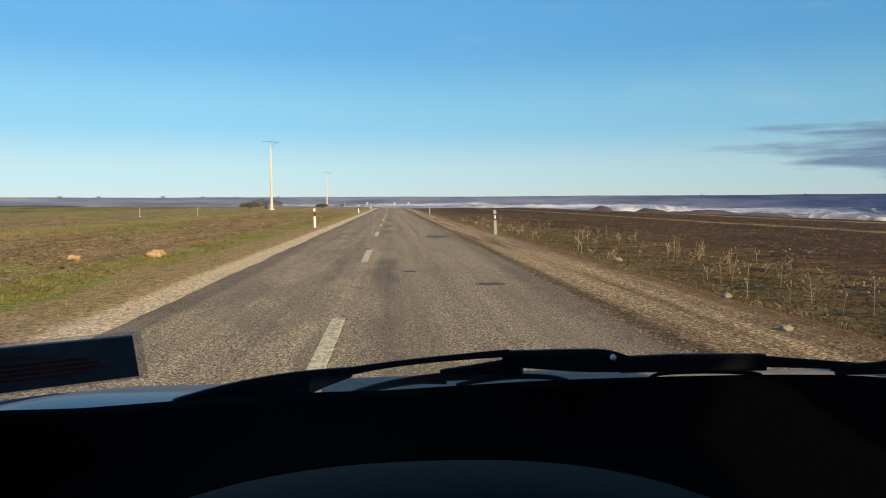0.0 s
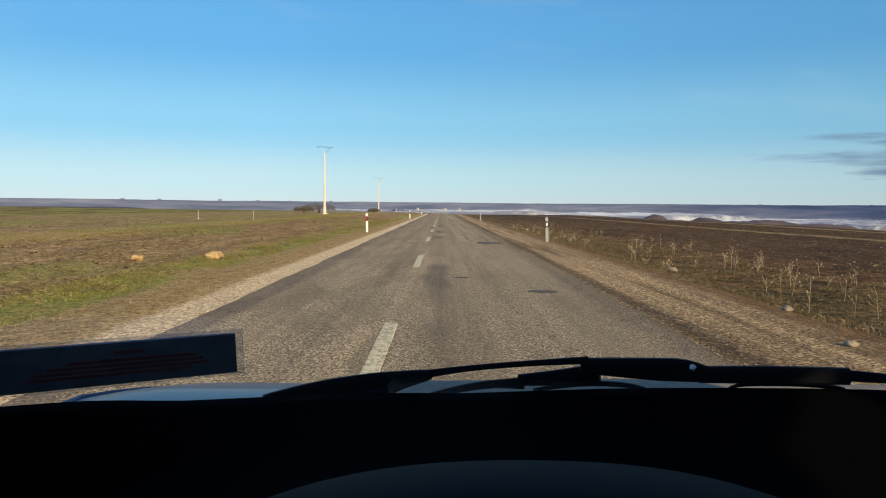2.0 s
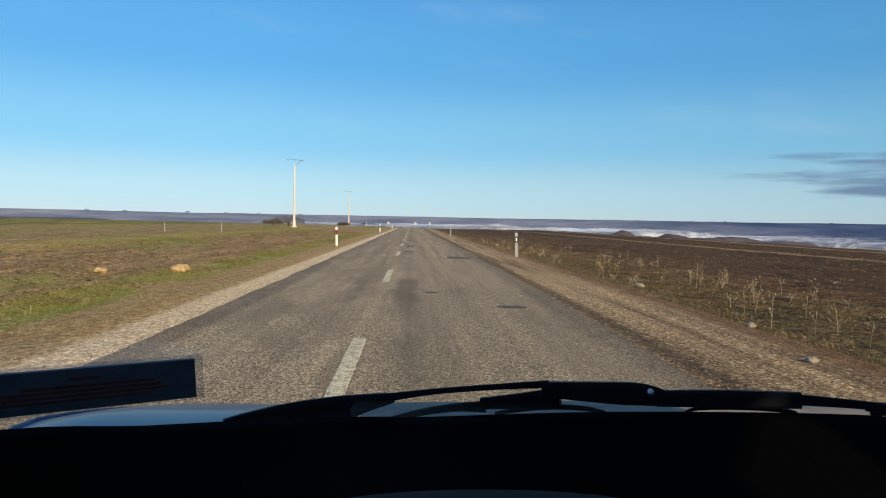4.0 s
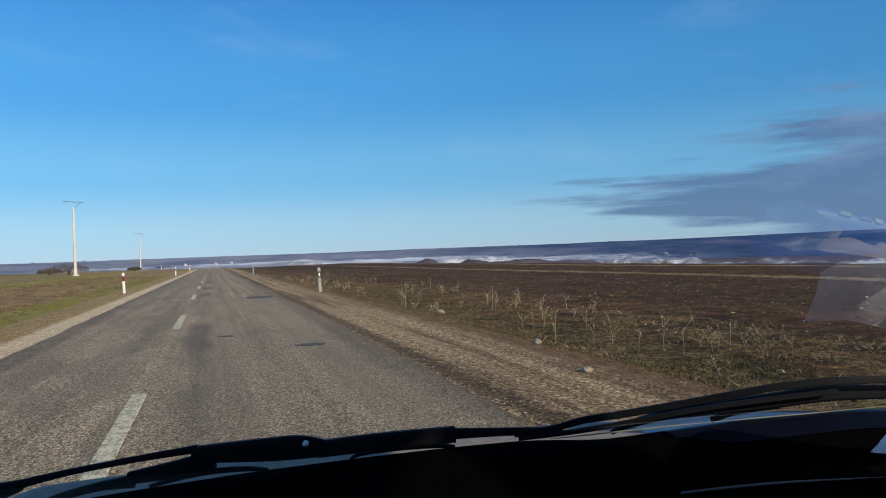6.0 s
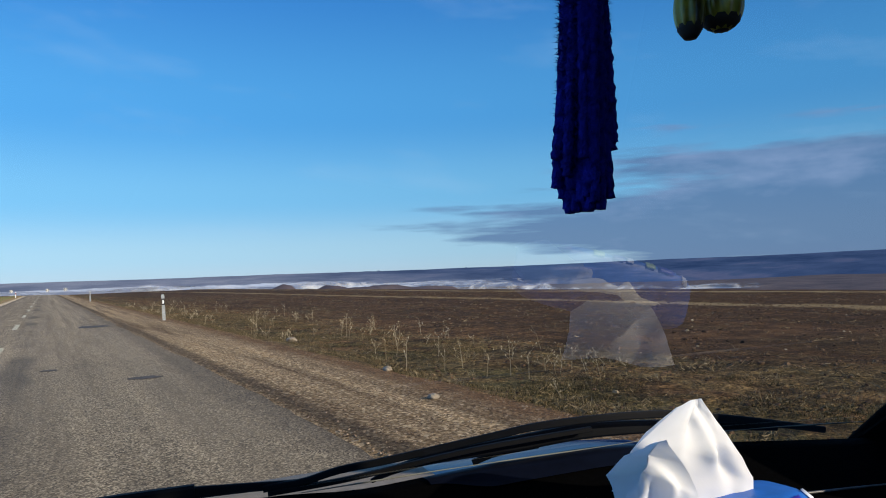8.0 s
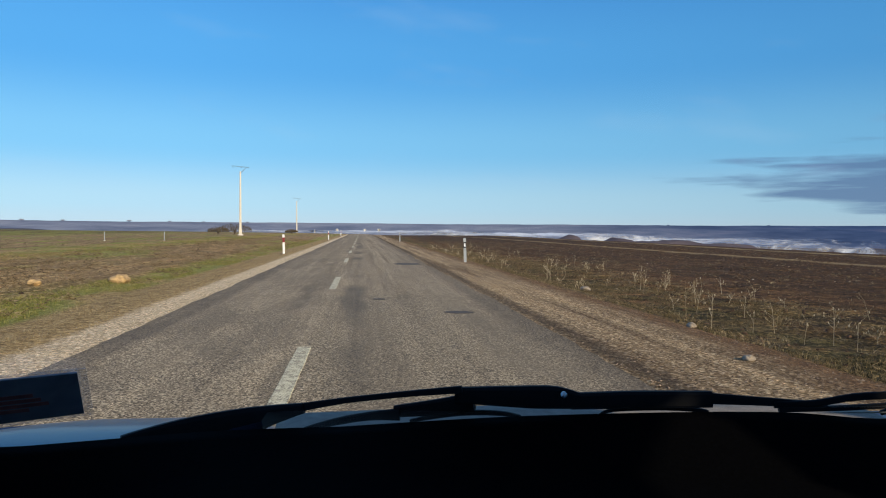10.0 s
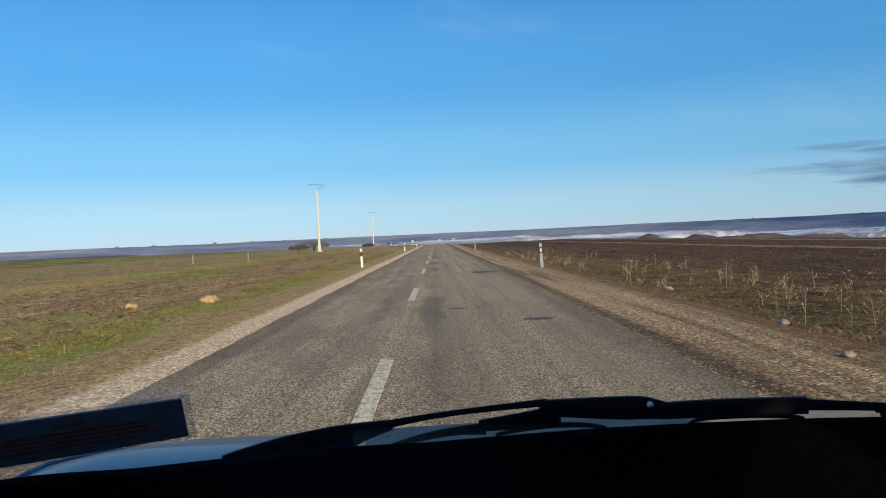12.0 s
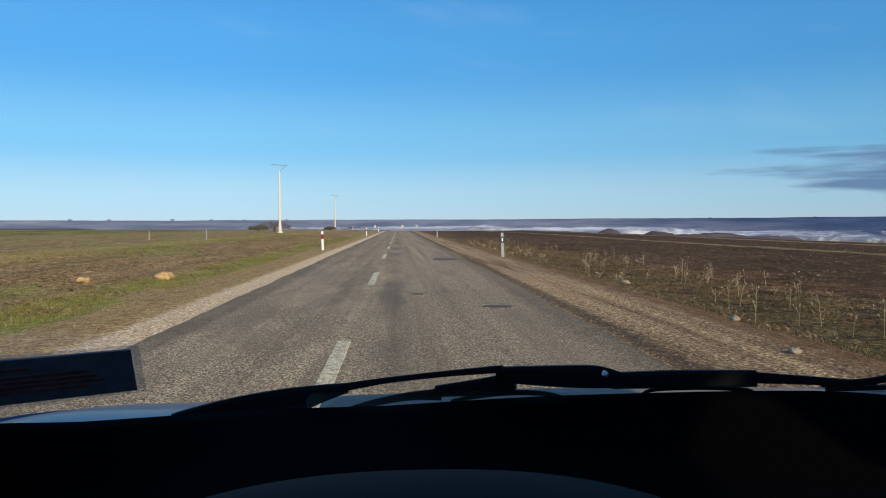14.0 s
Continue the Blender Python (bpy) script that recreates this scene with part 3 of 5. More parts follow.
# ---------------------------------------------------------------- valley: mist and the far edge
bm = bmesh.new()
cover = []
rng = random.Random(5)
for a0, a1, r0, r1, top, amount in ((6.0, 22.0, 1000, 2700, -9.0, 0.8), (-4.0, 10.0, 1300, 2900, -6.0, 0.8), (19.0, 36.0, 1000, 2300, -18.0, 0.5), (-12, -3, 1800, 2900, -6.0, 0.7)):
    na, nr = 70, 14
    grid = []
    for j in range(nr + 1):
        row = []
        for i in range(na + 1):
            u, v = i / na, j / nr
            a, r = radians(a0 + (a1 - a0) * u), r0 + (r1 - r0) * v
            x, y = r * math.sin(a), r * math.cos(a)
            dome = math.sin(math.pi * u) ** 0.6 * math.sin(math.pi * (0.02 + 0.96 * v)) ** 0.5
            row.append((bm.verts.new((x, y, top + 12.0 * fbm(x, y, 120, 4))), dome))
        grid.append(row)
    for j in range(nr):
        for i in range(na):
            bm.faces.new((grid[j][i][0], grid[j][i + 1][0], grid[j + 1][i + 1][0], grid[j + 1][i][0]))
    cover += [d * amount for row in grid for _, d in row]
# feathered banks that rise from the valley floor and thin out upwards
for a0, a1, r0, foot, tall, amount in ((3, 13, 2100, -26, 26, 1.0), (7, 19, 1500, -26, 26, 1.05), (13, 23, 1150, -24, 19, 0.95), (16, 30, 1700, -32, 34, 0.85), (22, 37, 1350, -38, 28, 0.62), (28, 42, 1900, -50, 42, 0.50), (36, 48, 1300, -42, 20, 0.48), (46, 54, 1500, -46, 20, 0.6), (60, 67, 1500, -46, 20, 0.6), (-9, 2, 2500, -24, 22, 0.75)):
    na, nh = 90, 9
    grid = []
    for j in range(nh + 1):
        v = j / nh
        row = []
        for i in range(na + 1):
            u = i / na
            a = radians(a0 + (a1 - a0) * u)
            crest = tall * (0.75 + 0.9 * fbm(a * r0, r0, 160, 4)) * math.sin(math.pi * u) ** 0.4
            r = r0 + 45 * v + 50 * fbm(a * r0, v * 300 + r0, 90, 3)
            dome = math.sin(math.pi * u) ** 0.7 * (1 - v) ** 0.75
            row.append((bm.verts.new((r * math.sin(a), r * math.cos(a), foot + crest * math.sin(v * math.pi / 2))), dome))
        grid.append(row)
    for j in range(nh):
        for i in range(na):
            bm.faces.new((grid[j][i][0], grid[j][i + 1][0], grid[j + 1][i + 1][0], grid[j + 1][i][0]))
    cover += [d * amount for row in grid for _, d in row]
mist = part("valley_mist", bm, MIST, None, smooth=True)
at_ = mist.data.attributes.new("cover", "FLOAT", "POINT")
at_.data.foreach_set("value", cover)
tagged(mist, "white morning mist lying in the valley", "mist", kind="stuff")

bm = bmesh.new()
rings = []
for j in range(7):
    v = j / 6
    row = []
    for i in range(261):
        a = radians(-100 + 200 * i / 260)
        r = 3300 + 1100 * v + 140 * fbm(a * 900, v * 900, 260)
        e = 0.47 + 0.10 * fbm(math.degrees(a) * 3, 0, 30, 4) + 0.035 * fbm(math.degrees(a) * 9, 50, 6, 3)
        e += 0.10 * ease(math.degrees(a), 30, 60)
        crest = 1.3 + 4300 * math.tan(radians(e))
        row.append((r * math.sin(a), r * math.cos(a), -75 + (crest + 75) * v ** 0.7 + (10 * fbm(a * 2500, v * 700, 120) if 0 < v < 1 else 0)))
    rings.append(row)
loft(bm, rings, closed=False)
tagged(part("far_plateau", bm, HAZY_RIDGE, None, smooth=True), "wooded plateau beyond the valley, blue haze put into its colour", "hills", kind="structure")["kind"] = "structure"

# single trees on the far skyline, as dots sharing the plateau's haze-blue colour
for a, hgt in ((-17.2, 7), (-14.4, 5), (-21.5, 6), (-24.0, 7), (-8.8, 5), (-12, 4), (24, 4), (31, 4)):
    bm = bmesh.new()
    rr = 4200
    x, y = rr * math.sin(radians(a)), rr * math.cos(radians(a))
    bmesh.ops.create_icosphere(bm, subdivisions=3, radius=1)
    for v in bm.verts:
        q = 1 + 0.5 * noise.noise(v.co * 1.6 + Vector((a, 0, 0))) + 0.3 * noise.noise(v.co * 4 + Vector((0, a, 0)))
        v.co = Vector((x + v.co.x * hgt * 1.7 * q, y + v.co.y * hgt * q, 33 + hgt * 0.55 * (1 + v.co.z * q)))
    tagged(part("distant_tree_clump", bm, HAZY_RIDGE), "clump of trees on the far skyline, haze-blue in its colour", "trees", "trees on the skyline")

# ---------------------------------------------------------------- roadside things


def delineator(x, y, red, lean=0.0):
    """A roadside post with its reflector."""
    ob = thing("delineator_post", "white plastic roadside post with a dark red band" if red else "weathered white roadside post with a black cap and white reflector", "road post", group="posts along the road")
    bm = bmesh.new()
    w, d = 0.06, 0.045
    prof = [(-w, -d), (w, -d), (w * 0.8, d), (-w * 0.8, d)]
    loft(bm, [[(a, b, z) for a, b in prof] for z in (-0.2, 0.62)] )
    part("shaft", bm, WHITE if red else GREY_POST, ob)
    bm = bmesh.new()
    loft(bm, [[(a * 1.03, b * 1.06, z) for a, b in prof] for z in (0.60, 0.86)])
    part("band", bm, RED if red else BLACK, ob, "red reflective band" if red else "black painted band")
    bm = bmesh.new()
    loft(bm, [[(a, b, z) for a, b in prof] for z in (0.86, 0.98)] + [[(a * 0.8, b * 0.8 + 0.008, 1.02) for a, b in prof]])
    part("cap", bm, WHITE if red else GREY_POST, ob)
    bm = bmesh.new()
    box(bm, (-0.028, -0.058, 0.66), (0.028, -0.049, 0.80), 0.003)
    part("reflector", bm, RED if red else LENS, ob, "red reflector" if red else "white reflector")
    ob.matrix_basis = pose(x, y, height(x, y), 0, lean, 0)
    return ob


delineator(-4.1, 39.0, True, -1.5)
delineator(4.4, 30.0, False, -2.0)
delineator(-4.0, 89.0, True)
delineator(4.3, 80.0, False)
delineator(-3.9, 139.0, True)


def power_pole(x, y, turn):
    ob = thing("power_pole", "pale concrete power pole with a steel crossarm", "power pole", group="power poles along the road")
    bm = bmesh.new()
    sizes = ((0, 0.24), (1.1, 0.22), (1.25, 0.175), (5, 0.15), (10.6, 0.10))
    loft(bm, [[(a * s, b * s * 0.7, z) for a, b in ((-1, -1), (1, -1), (1, 1), (-1, 1))] for z, s in sizes])
    part("shaft", bm, CONCRETE, ob)
    for k in range(9):
        bm = bmesh.new()
        box(bm, (-0.10, -0.16, 0.9 + 0.55 * k), (0.10, 0.16, 0.98 + 0.55 * k), 0.01)
        part("recess_rung", bm, CONCRETE, ob)
    bm = bmesh.new()
    box(bm, (-0.45, -0.4, -0.3), (0.45, 0.4, 0.18), 0.05)
    part("footing", bm, CONCRETE, ob)
    bm = bmesh.new()
    rod(bm, [(0.08, 0, 10.4), (1.05, 0, 11.35)], 0.035, 6)
    part("strut", bm, STEEL, ob)
    bm = bmesh.new()
    rod(bm, [(-1.35, 0, 11.50), (1.30, 0, 11.34)], 0.035, 6)
    part("crossarm", bm, STEEL, ob)
    for q in (-1.25, 0.05, 1.25):
        bm = bmesh.new()
        rod(bm, [(q, 0, 11.42), (q + 0.08, 0, 11.30), (q + 0.14, 0, 11.22)], [0.03, 0.06, 0.03], 6)
        part("insulator", bm, STEEL, ob, "dark glass insulator")
    ob.matrix_basis = pose(x, y, height(x, y), 0, 0, turn)


power_pole(-20.0, 122.0, 20)
power_pole(-20.5, 232.0, 20)
power_pole(-22.0, 345.0, 20)


def chevron(x, y, turn):
    ob = thing("chevron_sign", "black and white chevron sign on a post at the bend", "road sign", group="chevron signs at the bend")
    bm = bmesh.new()
    rod(bm, [(0, 0.05, -0.3), (0, 0.05, 1.5)], 0.04, 8)
    part("post", bm, STEEL, ob)
    bm = bmesh.new()
    box(bm, (-0.37, 0, 1.2), (0.37, 0.03, 1.9), 0.01)
    part("panel", bm, WHITE, ob)
    for q in (-0.19, 0.20):
        bm = bmesh.new()
        loft(bm, [[(q + 0.17, z_, 1.22), (q, z_, 1.55), (q + 0.17, z_, 1.88), (q - 0.02, z_, 1.88), (q - 0.19, z_, 1.55), (q - 0.02, z_, 1.22)] for z_ in (-0.006, 0.002)])
        part("chevron", bm, BLACK, ob, "black arrow pointing left")
    ob.matrix_basis = pose(x, y, height(x, y), 0, 0, turn)


for x, y, t in ((4.6, 190, -4), (1.0, 214, 8), (-7.6, 228, 18)):
    chevron(x, y, t)


for x, y, h in ((-22.5, 66.0, 0.8), (-18.2, 69.0, 0.85)):
    post = thing("field_post", "short weathered white post standing in the field", "post", (x, y, height(x, y)), "posts in the field")
    bm = bmesh.new()
    loft(bm, [[(0.04 * s_ * math.cos(a), 0.04 * s_ * math.sin(a), z) for a in [6.283 * k / 10 for k in range(10)]] for z, s_ in ((-0.2, 1.0), (h - 0.04, 1.0), (h, 0.7))])
    part("shaft", bm, GREY_POST, post)
    bm = bmesh.new()
    box(bm, (-0.10, -0.10, -0.1), (0.10, 0.10, 0.05), 0.02)
    part("footing", bm, CONCRETE, post)


def stone(name, x, y, r, mat, label, seed, squash=0.62, sink=0.25):
    bm = bmesh.new()
    bmesh.ops.create_icosphere(bm, subdivisions=3, radius=1)
    for v in bm.verts:
        q = 1 + 0.35 * noise.noise(v.co * 1.1 + Vector((seed, 0, 0))) + 0.12 * noise.noise(v.co * 3.5 + Vector((0, seed, 0)))
        v.co = Vector((v.co.x * 1.25 * q, v.co.y * q, v.co.z * squash * q)) * r
    ob = part(name, bm, mat)
    ob.location = (x, y, height(x, y) + r * squash * (1 - sink))
    ob.rotation_euler = (0, 0, seed)
    return tagged(ob, label, "stone", "stones on the verge")


stone("roadside_stone", -6.1, 19.0, 0.22, ROCK, "ochre-yellow rough stone lying on the verge", 1.3)
stone("roadside_stone", -7.4, 17.2, 0.13, ROCK, "ochre-yellow rough stone lying on the verge", 3.1)
stone("roadside_stone", 4.15, 7.2, 0.055, PALE_ROCK, "pale rounded stone on the gravel shoulder", 5.2)
stone("roadside_stone", 5.0, 10.3, 0.075, PALE_ROCK, "pale angular stone at the grass edge", 7.7)
stone("roadside_stone", 6.3, 19.5, 0.14, PALE_ROCK, "pale rough stone in the weeds", 2.2)


def bush(x, y, r, h):
    ob = thing("bush", "bare brown rounded bush on the verge", "bush", (x, y, height(x, y)), "bushes beside the road")
    g = random.Random(int(x * 10))
    bm = bmesh.new()
    for k in range(9):
        a = g.uniform(0, 6.28)
        e = Vector((math.cos(a) * r * 0.7 * g.random(), math.sin(a) * r * 0.7 * g.random(), h * g.uniform(0.6, 0.95)))
        rod(bm, [(0, 0, -0.1), e * 0.5 + Vector((0, 0, 0.1)), e], [0.06, 0.035, 0.01], 5)
    part("stems", bm, BARK, ob)
    bm = bmesh.new()
    for k in range(900):
        a, q = g.uniform(0, 6.28), g.random() ** 0.4
        c = Vector((math.cos(a) * r * q, math.sin(a) * r * q, h * (0.25 + 0.7 * g.random() * (1 - 0.6 * q * q))))
        d = Vector((g.gauss(0, 1), g.gauss(0, 1), g.gauss(0, 1))).normalized() * 0.13
        e = d.orthogonal().normalized() * 0.05
        bm.faces.new([bm.verts.new(c + w) for w in (d, e, -d, -e)])
    part("foliage", bm, LEAF, ob)


bush(-24.0, 140.0, 3.2, 2.3)
bush(-29.0, 150.0, 2.2, 1.6)
bush(-16.0, 168.0, 1.5, 1.1)


# ---------------------------------------------------------------- verge plants, clods and gravel
def scatter(name, label, category, material, n, spread, make, seed):
    """Many small pieces in one mesh; spread gives a place, make gives its points and faces."""
    g = random.Random(seed)
    vs, fs = [], []
    for _ in range(n):
        x, y = spread(g)
        p, f = make(g)
        o, z = len(vs), height(x, y)
        vs += [(x + a, y + b, z + c) for a, b, c in p]
        fs += [tuple(o + i for i in q) for q in f]
    return tagged(mesh_object(name, vs, fs, material), label, category, kind="stuff")


def tuft(lo, hi, count, lean, width):
    def make(g):
        p, f = [], []
        for _ in range(g.randint(count // 2, count)):
            a, h, b = g.uniform(0, 6.28), g.uniform(lo, hi), g.uniform(0, 6.28)
            r = g.uniform(0, 0.10)
            bx, by = r * math.cos(b), r * math.sin(b)
            dx, dy = math.cos(a) * h * lean * g.random(), math.sin(a) * h * lean * g.random()
            wx, wy = -math.sin(a) * width, math.cos(a) * width
            o = len(p)
            p += [(bx - wx, by - wy, -0.03), (bx + wx, by + wy, -0.03), (bx + dx * 0.4 + wx * 0.7, by + dy * 0.4 + wy * 0.7, h * 0.6),
                  (bx + dx * 0.4 - wx * 0.7, by + dy * 0.4 - wy * 0.7, h * 0.6), (bx + dx, by + dy, h)]
            f += [(o, o + 1, o + 2, o + 3), (o + 3, o + 2, o + 4)]
        return p, f
    return make


def stalk(g, lo=0.14, more=0.40):
    """A dry weed with side twigs and a seed head."""
    h = lo + more * g.random() ** 2
    p, f = [], []

    def bar(a, b, w):
        o = len(p)
        p.extend([(a[0] - w, a[1], a[2]), (a[0] + w, a[1], a[2]), (b[0] + w * 0.5, b[1], b[2]), (b[0] - w * 0.5, b[1], b[2]),
                  (a[0], a[1] - w, a[2]), (a[0], a[1] + w, a[2]), (b[0], b[1] + w * 0.5, b[2]), (b[0], b[1] - w * 0.5, b[2])])
        f.extend([(o, o + 1, o + 2, o + 3), (o + 4, o + 5, o + 6, o + 7)])
    top = (g.gauss(0, 0.08), g.gauss(0, 0.08), h)
    bar((0, 0, -0.03), top, 0.006)
    for _ in range(g.randint(4, 9)):
        t = g.uniform(0.35, 1)
        s = tuple(c * t for c in top)
        a, l = g.uniform(0, 6.28), g.uniform(0.05, 0.16)
        e = (s[0] + math.cos(a) * l, s[1] + math.sin(a) * l, s[2] + l * g.uniform(0.5, 1.2))
        bar(s, e, 0.004)
        bar(e, (e[0], e[1], e[2] + 0.03), 0.012)
    return p, f


def lump(lo, hi, tall=0.6):
    """A small broken piece: uneven foot, smaller uneven top."""
    def make(g):
        r = lo * (hi / lo) ** (g.random() ** 2)
        q, p = g.uniform(0, 6.28), []
        for k in range(5):
            a, w = q + k * 1.2566 + g.uniform(-0.3, 0.3), r * g.uniform(0.75, 1.3)
            p.append((w * math.cos(a), w * math.sin(a), -0.2 * r))
        for k in range(5):
            a, w = q + k * 1.2566 + g.uniform(-0.4, 0.4), r * g.uniform(0.3, 0.8)
            p.append((w * math.cos(a), w * math.sin(a), r * tall * g.uniform(0.5, 1.1)))
        return p, [(k, (k + 1) % 5, 5 + (k + 1) % 5, 5 + k) for k in range(5)] + [(5, 6, 7, 8, 9)]
    return make


def strip(x0, x1, y0, y1, power=1.7):
    """Places in a strip beside the road, thinning out with distance."""
    def where(g):
        return g.uniform(x0, x1), y0 + (y1 - y0) * g.random() ** power
    return where


def clumped(x0, x1, y0, y1, s=2.0, cut=0.0, power=1.7):
    def where(g):
        while True:
            x, y = g.uniform(x0, x1), y0 + (y1 - y0) * g.random() ** power
            if noise.noise((x / s, y / s, x0)) > cut + g.uniform(-0.25, 0.25):
                return x, y
    return where


def straw(lo, hi, width):
    """A few dry straws lying across one another."""
    def make(g):
        p, f = [], []
        base = g.uniform(0, 6.28)
        for _ in range(g.randint(3, 8)):
            a, l = base + g.gauss(0, 0.6), g.uniform(lo, hi)
            cx, cy, cz = g.gauss(0, 0.10), g.gauss(0, 0.10), g.uniform(0.005, 0.04)
            dx, dy, rise = math.cos(a) * l / 2, math.sin(a) * l / 2, g.uniform(-0.03, 0.08)
            o = len(p)
            p += [(cx - dx, cy - dy, cz - 0.01), (cx - dx, cy - dy, cz + width), (cx + dx, cy + dy, cz + rise + width), (cx + dx, cy + dy, cz + rise),
                  (cx + dx * 0.1 - dy / l * width, cy + dy * 0.1 + dx / l * width, cz + rise * 0.5 + width)]
            f += [(o, o + 1, o + 2, o + 3), (o + 1, o + 2, o + 4)]
        return p, f
    return make


scatter("fallen_straw", "pale dead stalks lying over the verge", "straw", STRAW, 2400, clumped(5.0, 11.5, 4, 60, 1.1, 0.12, 1.5), straw(0.03, 0.11, 0.0022), 21)
scatter("left_fallen_straw", "pale dead stalks lying over the worked strip", "straw", STRAW, 4200, clumped(-14, -5.4, 5, 90, 1.6, 0.0, 1.4), straw(0.04, 0.17, 0.0045), 22)
scatter("field_straw", "straw scattered over the worked field", "straw", STRAW, 1300, clumped(10, 44, 6, 110, 2.5, 0.12, 1.3), straw(0.05, 0.18, 0.0045), 23)
scatter("large_clods", "large rough clods of dark turned earth", "soil", CLOD, 12000, clumped(6.6, 46, 6, 110, 1.7, 0.08, 1.3), lump(0.02, 0.075, 0.6), 24)
scatter("field_stones", "small pale stones lying over the field", "stones", PALE_PEBBLE, 180, strip(5.5, 40, 5, 80, 1.4), lump(0.02, 0.075, 0.7), 25)
scatter("verge_grass", "low dull green weeds along the verge", "grass", FRESH, 9500, clumped(5.0, 10, 3.5, 60, 1.6, 0.10), tuft(0.010, 0.038, 12, 2.6, 0.0050), 1)
scatter("dry_verge_grass", "straw-coloured dry grass along the verge", "grass", DRY, 1200, clumped(4.7, 10.5, 3.5, 90, 0.9, 0.34), tuft(0.03, 0.12, 10, 1.6, 0.0022), 2)
scatter("dry_weeds", "dry branching weed stalks on the verge", "weeds", PALE_WEED, 110, clumped(5.4, 11, 8, 70, 0.9, 0.30, 1.2), stalk, 3)
scatter("tall_weeds", "tall bleached branching weeds standing on the verge", "weeds", PALE_WEED, 16, clumped(5.6, 8.5, 9, 26, 1.4, 0.15, 1.0), lambda g: stalk(g, 0.42, 0.35), 31)
scatter("field_weeds", "sparse dry weeds over the worked field", "weeds", DRY, 2000, strip(8, 46, 6, 120, 1.3), tuft(0.03, 0.10, 5, 1.8, 0.004), 4)
scatter("field_clods", "reddish-brown clods of turned earth", "soil", CLOD, 22000, strip(6.0, 46, 3.5, 110, 1.6), lump(0.012, 0.065, 0.5), 5)
scatter("left_verge_grass", "short green grass along the road edge", "grass", GREEN_BLADE, 3600, clumped(-6.6, -5.1, 4, 80, 2.2, 0.05), tuft(0.02, 0.06, 10, 1.8, 0.005), 6)
scatter("left_field_grass", "patchy green growth on the field", "grass", GREEN_BLADE, 4200, clumped(-18, -12.5, 8, 130, 5, 0.0, 1.2), tuft(0.02, 0.06, 9, 1.8, 0.008), 7)
scatter("left_dry_grass", "dry brown stubble on the worked strip", "grass", DRY, 3600, clumped(-13, -3.8, 4, 90, 1.4, 0.10), tuft(0.02, 0.07, 8, 2.2, 0.003), 8)
scatter("left_field_clods", "reddish-brown clods of turned earth", "soil", CLOD, 7000, strip(-36, -6.2, 4, 100, 1.6), lump(0.015, 0.07, 0.5), 9)
scatter("shoulder_gravel", "loose crushed stone on the road shoulder", "gravel", PEBBLE, 15000, strip(2.45, 4.9, 2.5, 45, 1.9), lump(0.004, 0.017), 10)
scatter("left_shoulder_gravel", "pale loose crushed stone on the road shoulder", "gravel", PALE_PEBBLE, 12000, strip(-3.75, -2.9, 3, 50, 1.8), lump(0.003, 0.013), 11)
scatter("road_grit", "loose chippings lying on the asphalt", "gravel", PEBBLE, 3000, strip(-2.9, 2.5, 2.5, 30, 1.8), lump(0.004, 0.009), 12).location.z = 0.03

# ---------------------------------------------------------------- the car
MID = 0.385


def cowl(x):
    """How far ahead the lower edge of the windscreen lies."""
    u = x + 0.05
    return 0.905 - 0.17 * u - 0.06 * u * u if u > 0 else 0.905 - u * u


def sill(x):
    """The height of the dashboard's front edge under the glass."""
    return sum(float(np.interp(x + q, [-0.56, -0.41, -0.37, -0.27, -0.10, -0.03, 0.09, 0.205, 0.336, 0.447, 0.546, 0.62, 0.77, 0.92, 1.0, 1.16, 1.3],
                           [1.094, 1.076, 1.065, 1.057, 1.052, 1.052, 1.063, 1.073, 1.081, 1.087, 1.090, 1.084, 1.098, 1.108, 1.104, 1.093, 1.085])) for q in (-0.03, -0.015, 0.0, 0.015, 0.03)) / 5 + 0.006


def pane(x, z, out=0.0):
    """A point of the windscreen at that height."""
    return Vector((x, cowl(x) - 1.15 * (z - (1.0865 + 0.03 * x)) + out, z))


car = thing("car", "blue car with a black dashboard, seen from the driver's seat", "car", (MID, 0.2, 0))


def car_part(name, bm, material, label="", smooth=False, parent=car):
    bmesh.ops.translate(bm, verts=bm.verts, vec=(-MID, -0.2, 0))
    ob = part(name, bm, material, parent, label, smooth)
    return ob


XS = [-0.58 + 1.96 * i / 68 for i in range(69)]
bm = bmesh.new()
loft(bm, [[pane(x, z) for x in XS] for z in (1.02 + 0.80 * k / 16 for k in range(17))], closed=False)
screen = car_part("windscreen", bm, GLASS, "clear sloping windscreen with faint reflections", True)
screen.visible_shadow = False


# printed dots that fade out up the glass above the dashboard
bm = bmesh.new()
for i in range(520):
    x = -0.46 + 0.0021 * i
    foot = float(np.interp(x, [-0.41, -0.37, -0.27, -0.10, -0.03, 0.09, 0.205, 0.336, 0.447, 0.546], [1.079, 1.063, 1.050, 1.040, 1.040, 1.053, 1.067, 1.077, 1.084, 1.090])) - 0.008
    for k in range(6):
        c, w = pane(x + 0.00105 * (k % 2), foot + 0.0017 * k, -0.0015), 0.00098 - 0.00011 * k
        bm.faces.new([bm.verts.new(c + Vector((a * w, -1.15 * b * w * 0.66, b * w * 0.66))) for a, b in ((-1, 0), (0, -1), (1, 0), (0, 1))])
car_part("printed_dots", bm, RUBBER, "band of small black dots printed on the glass")["kind"] = "stuff"


def hood_half(y):
    return min(0.985, 0.785 + 0.42 * max(0.0, 1.65 - y))


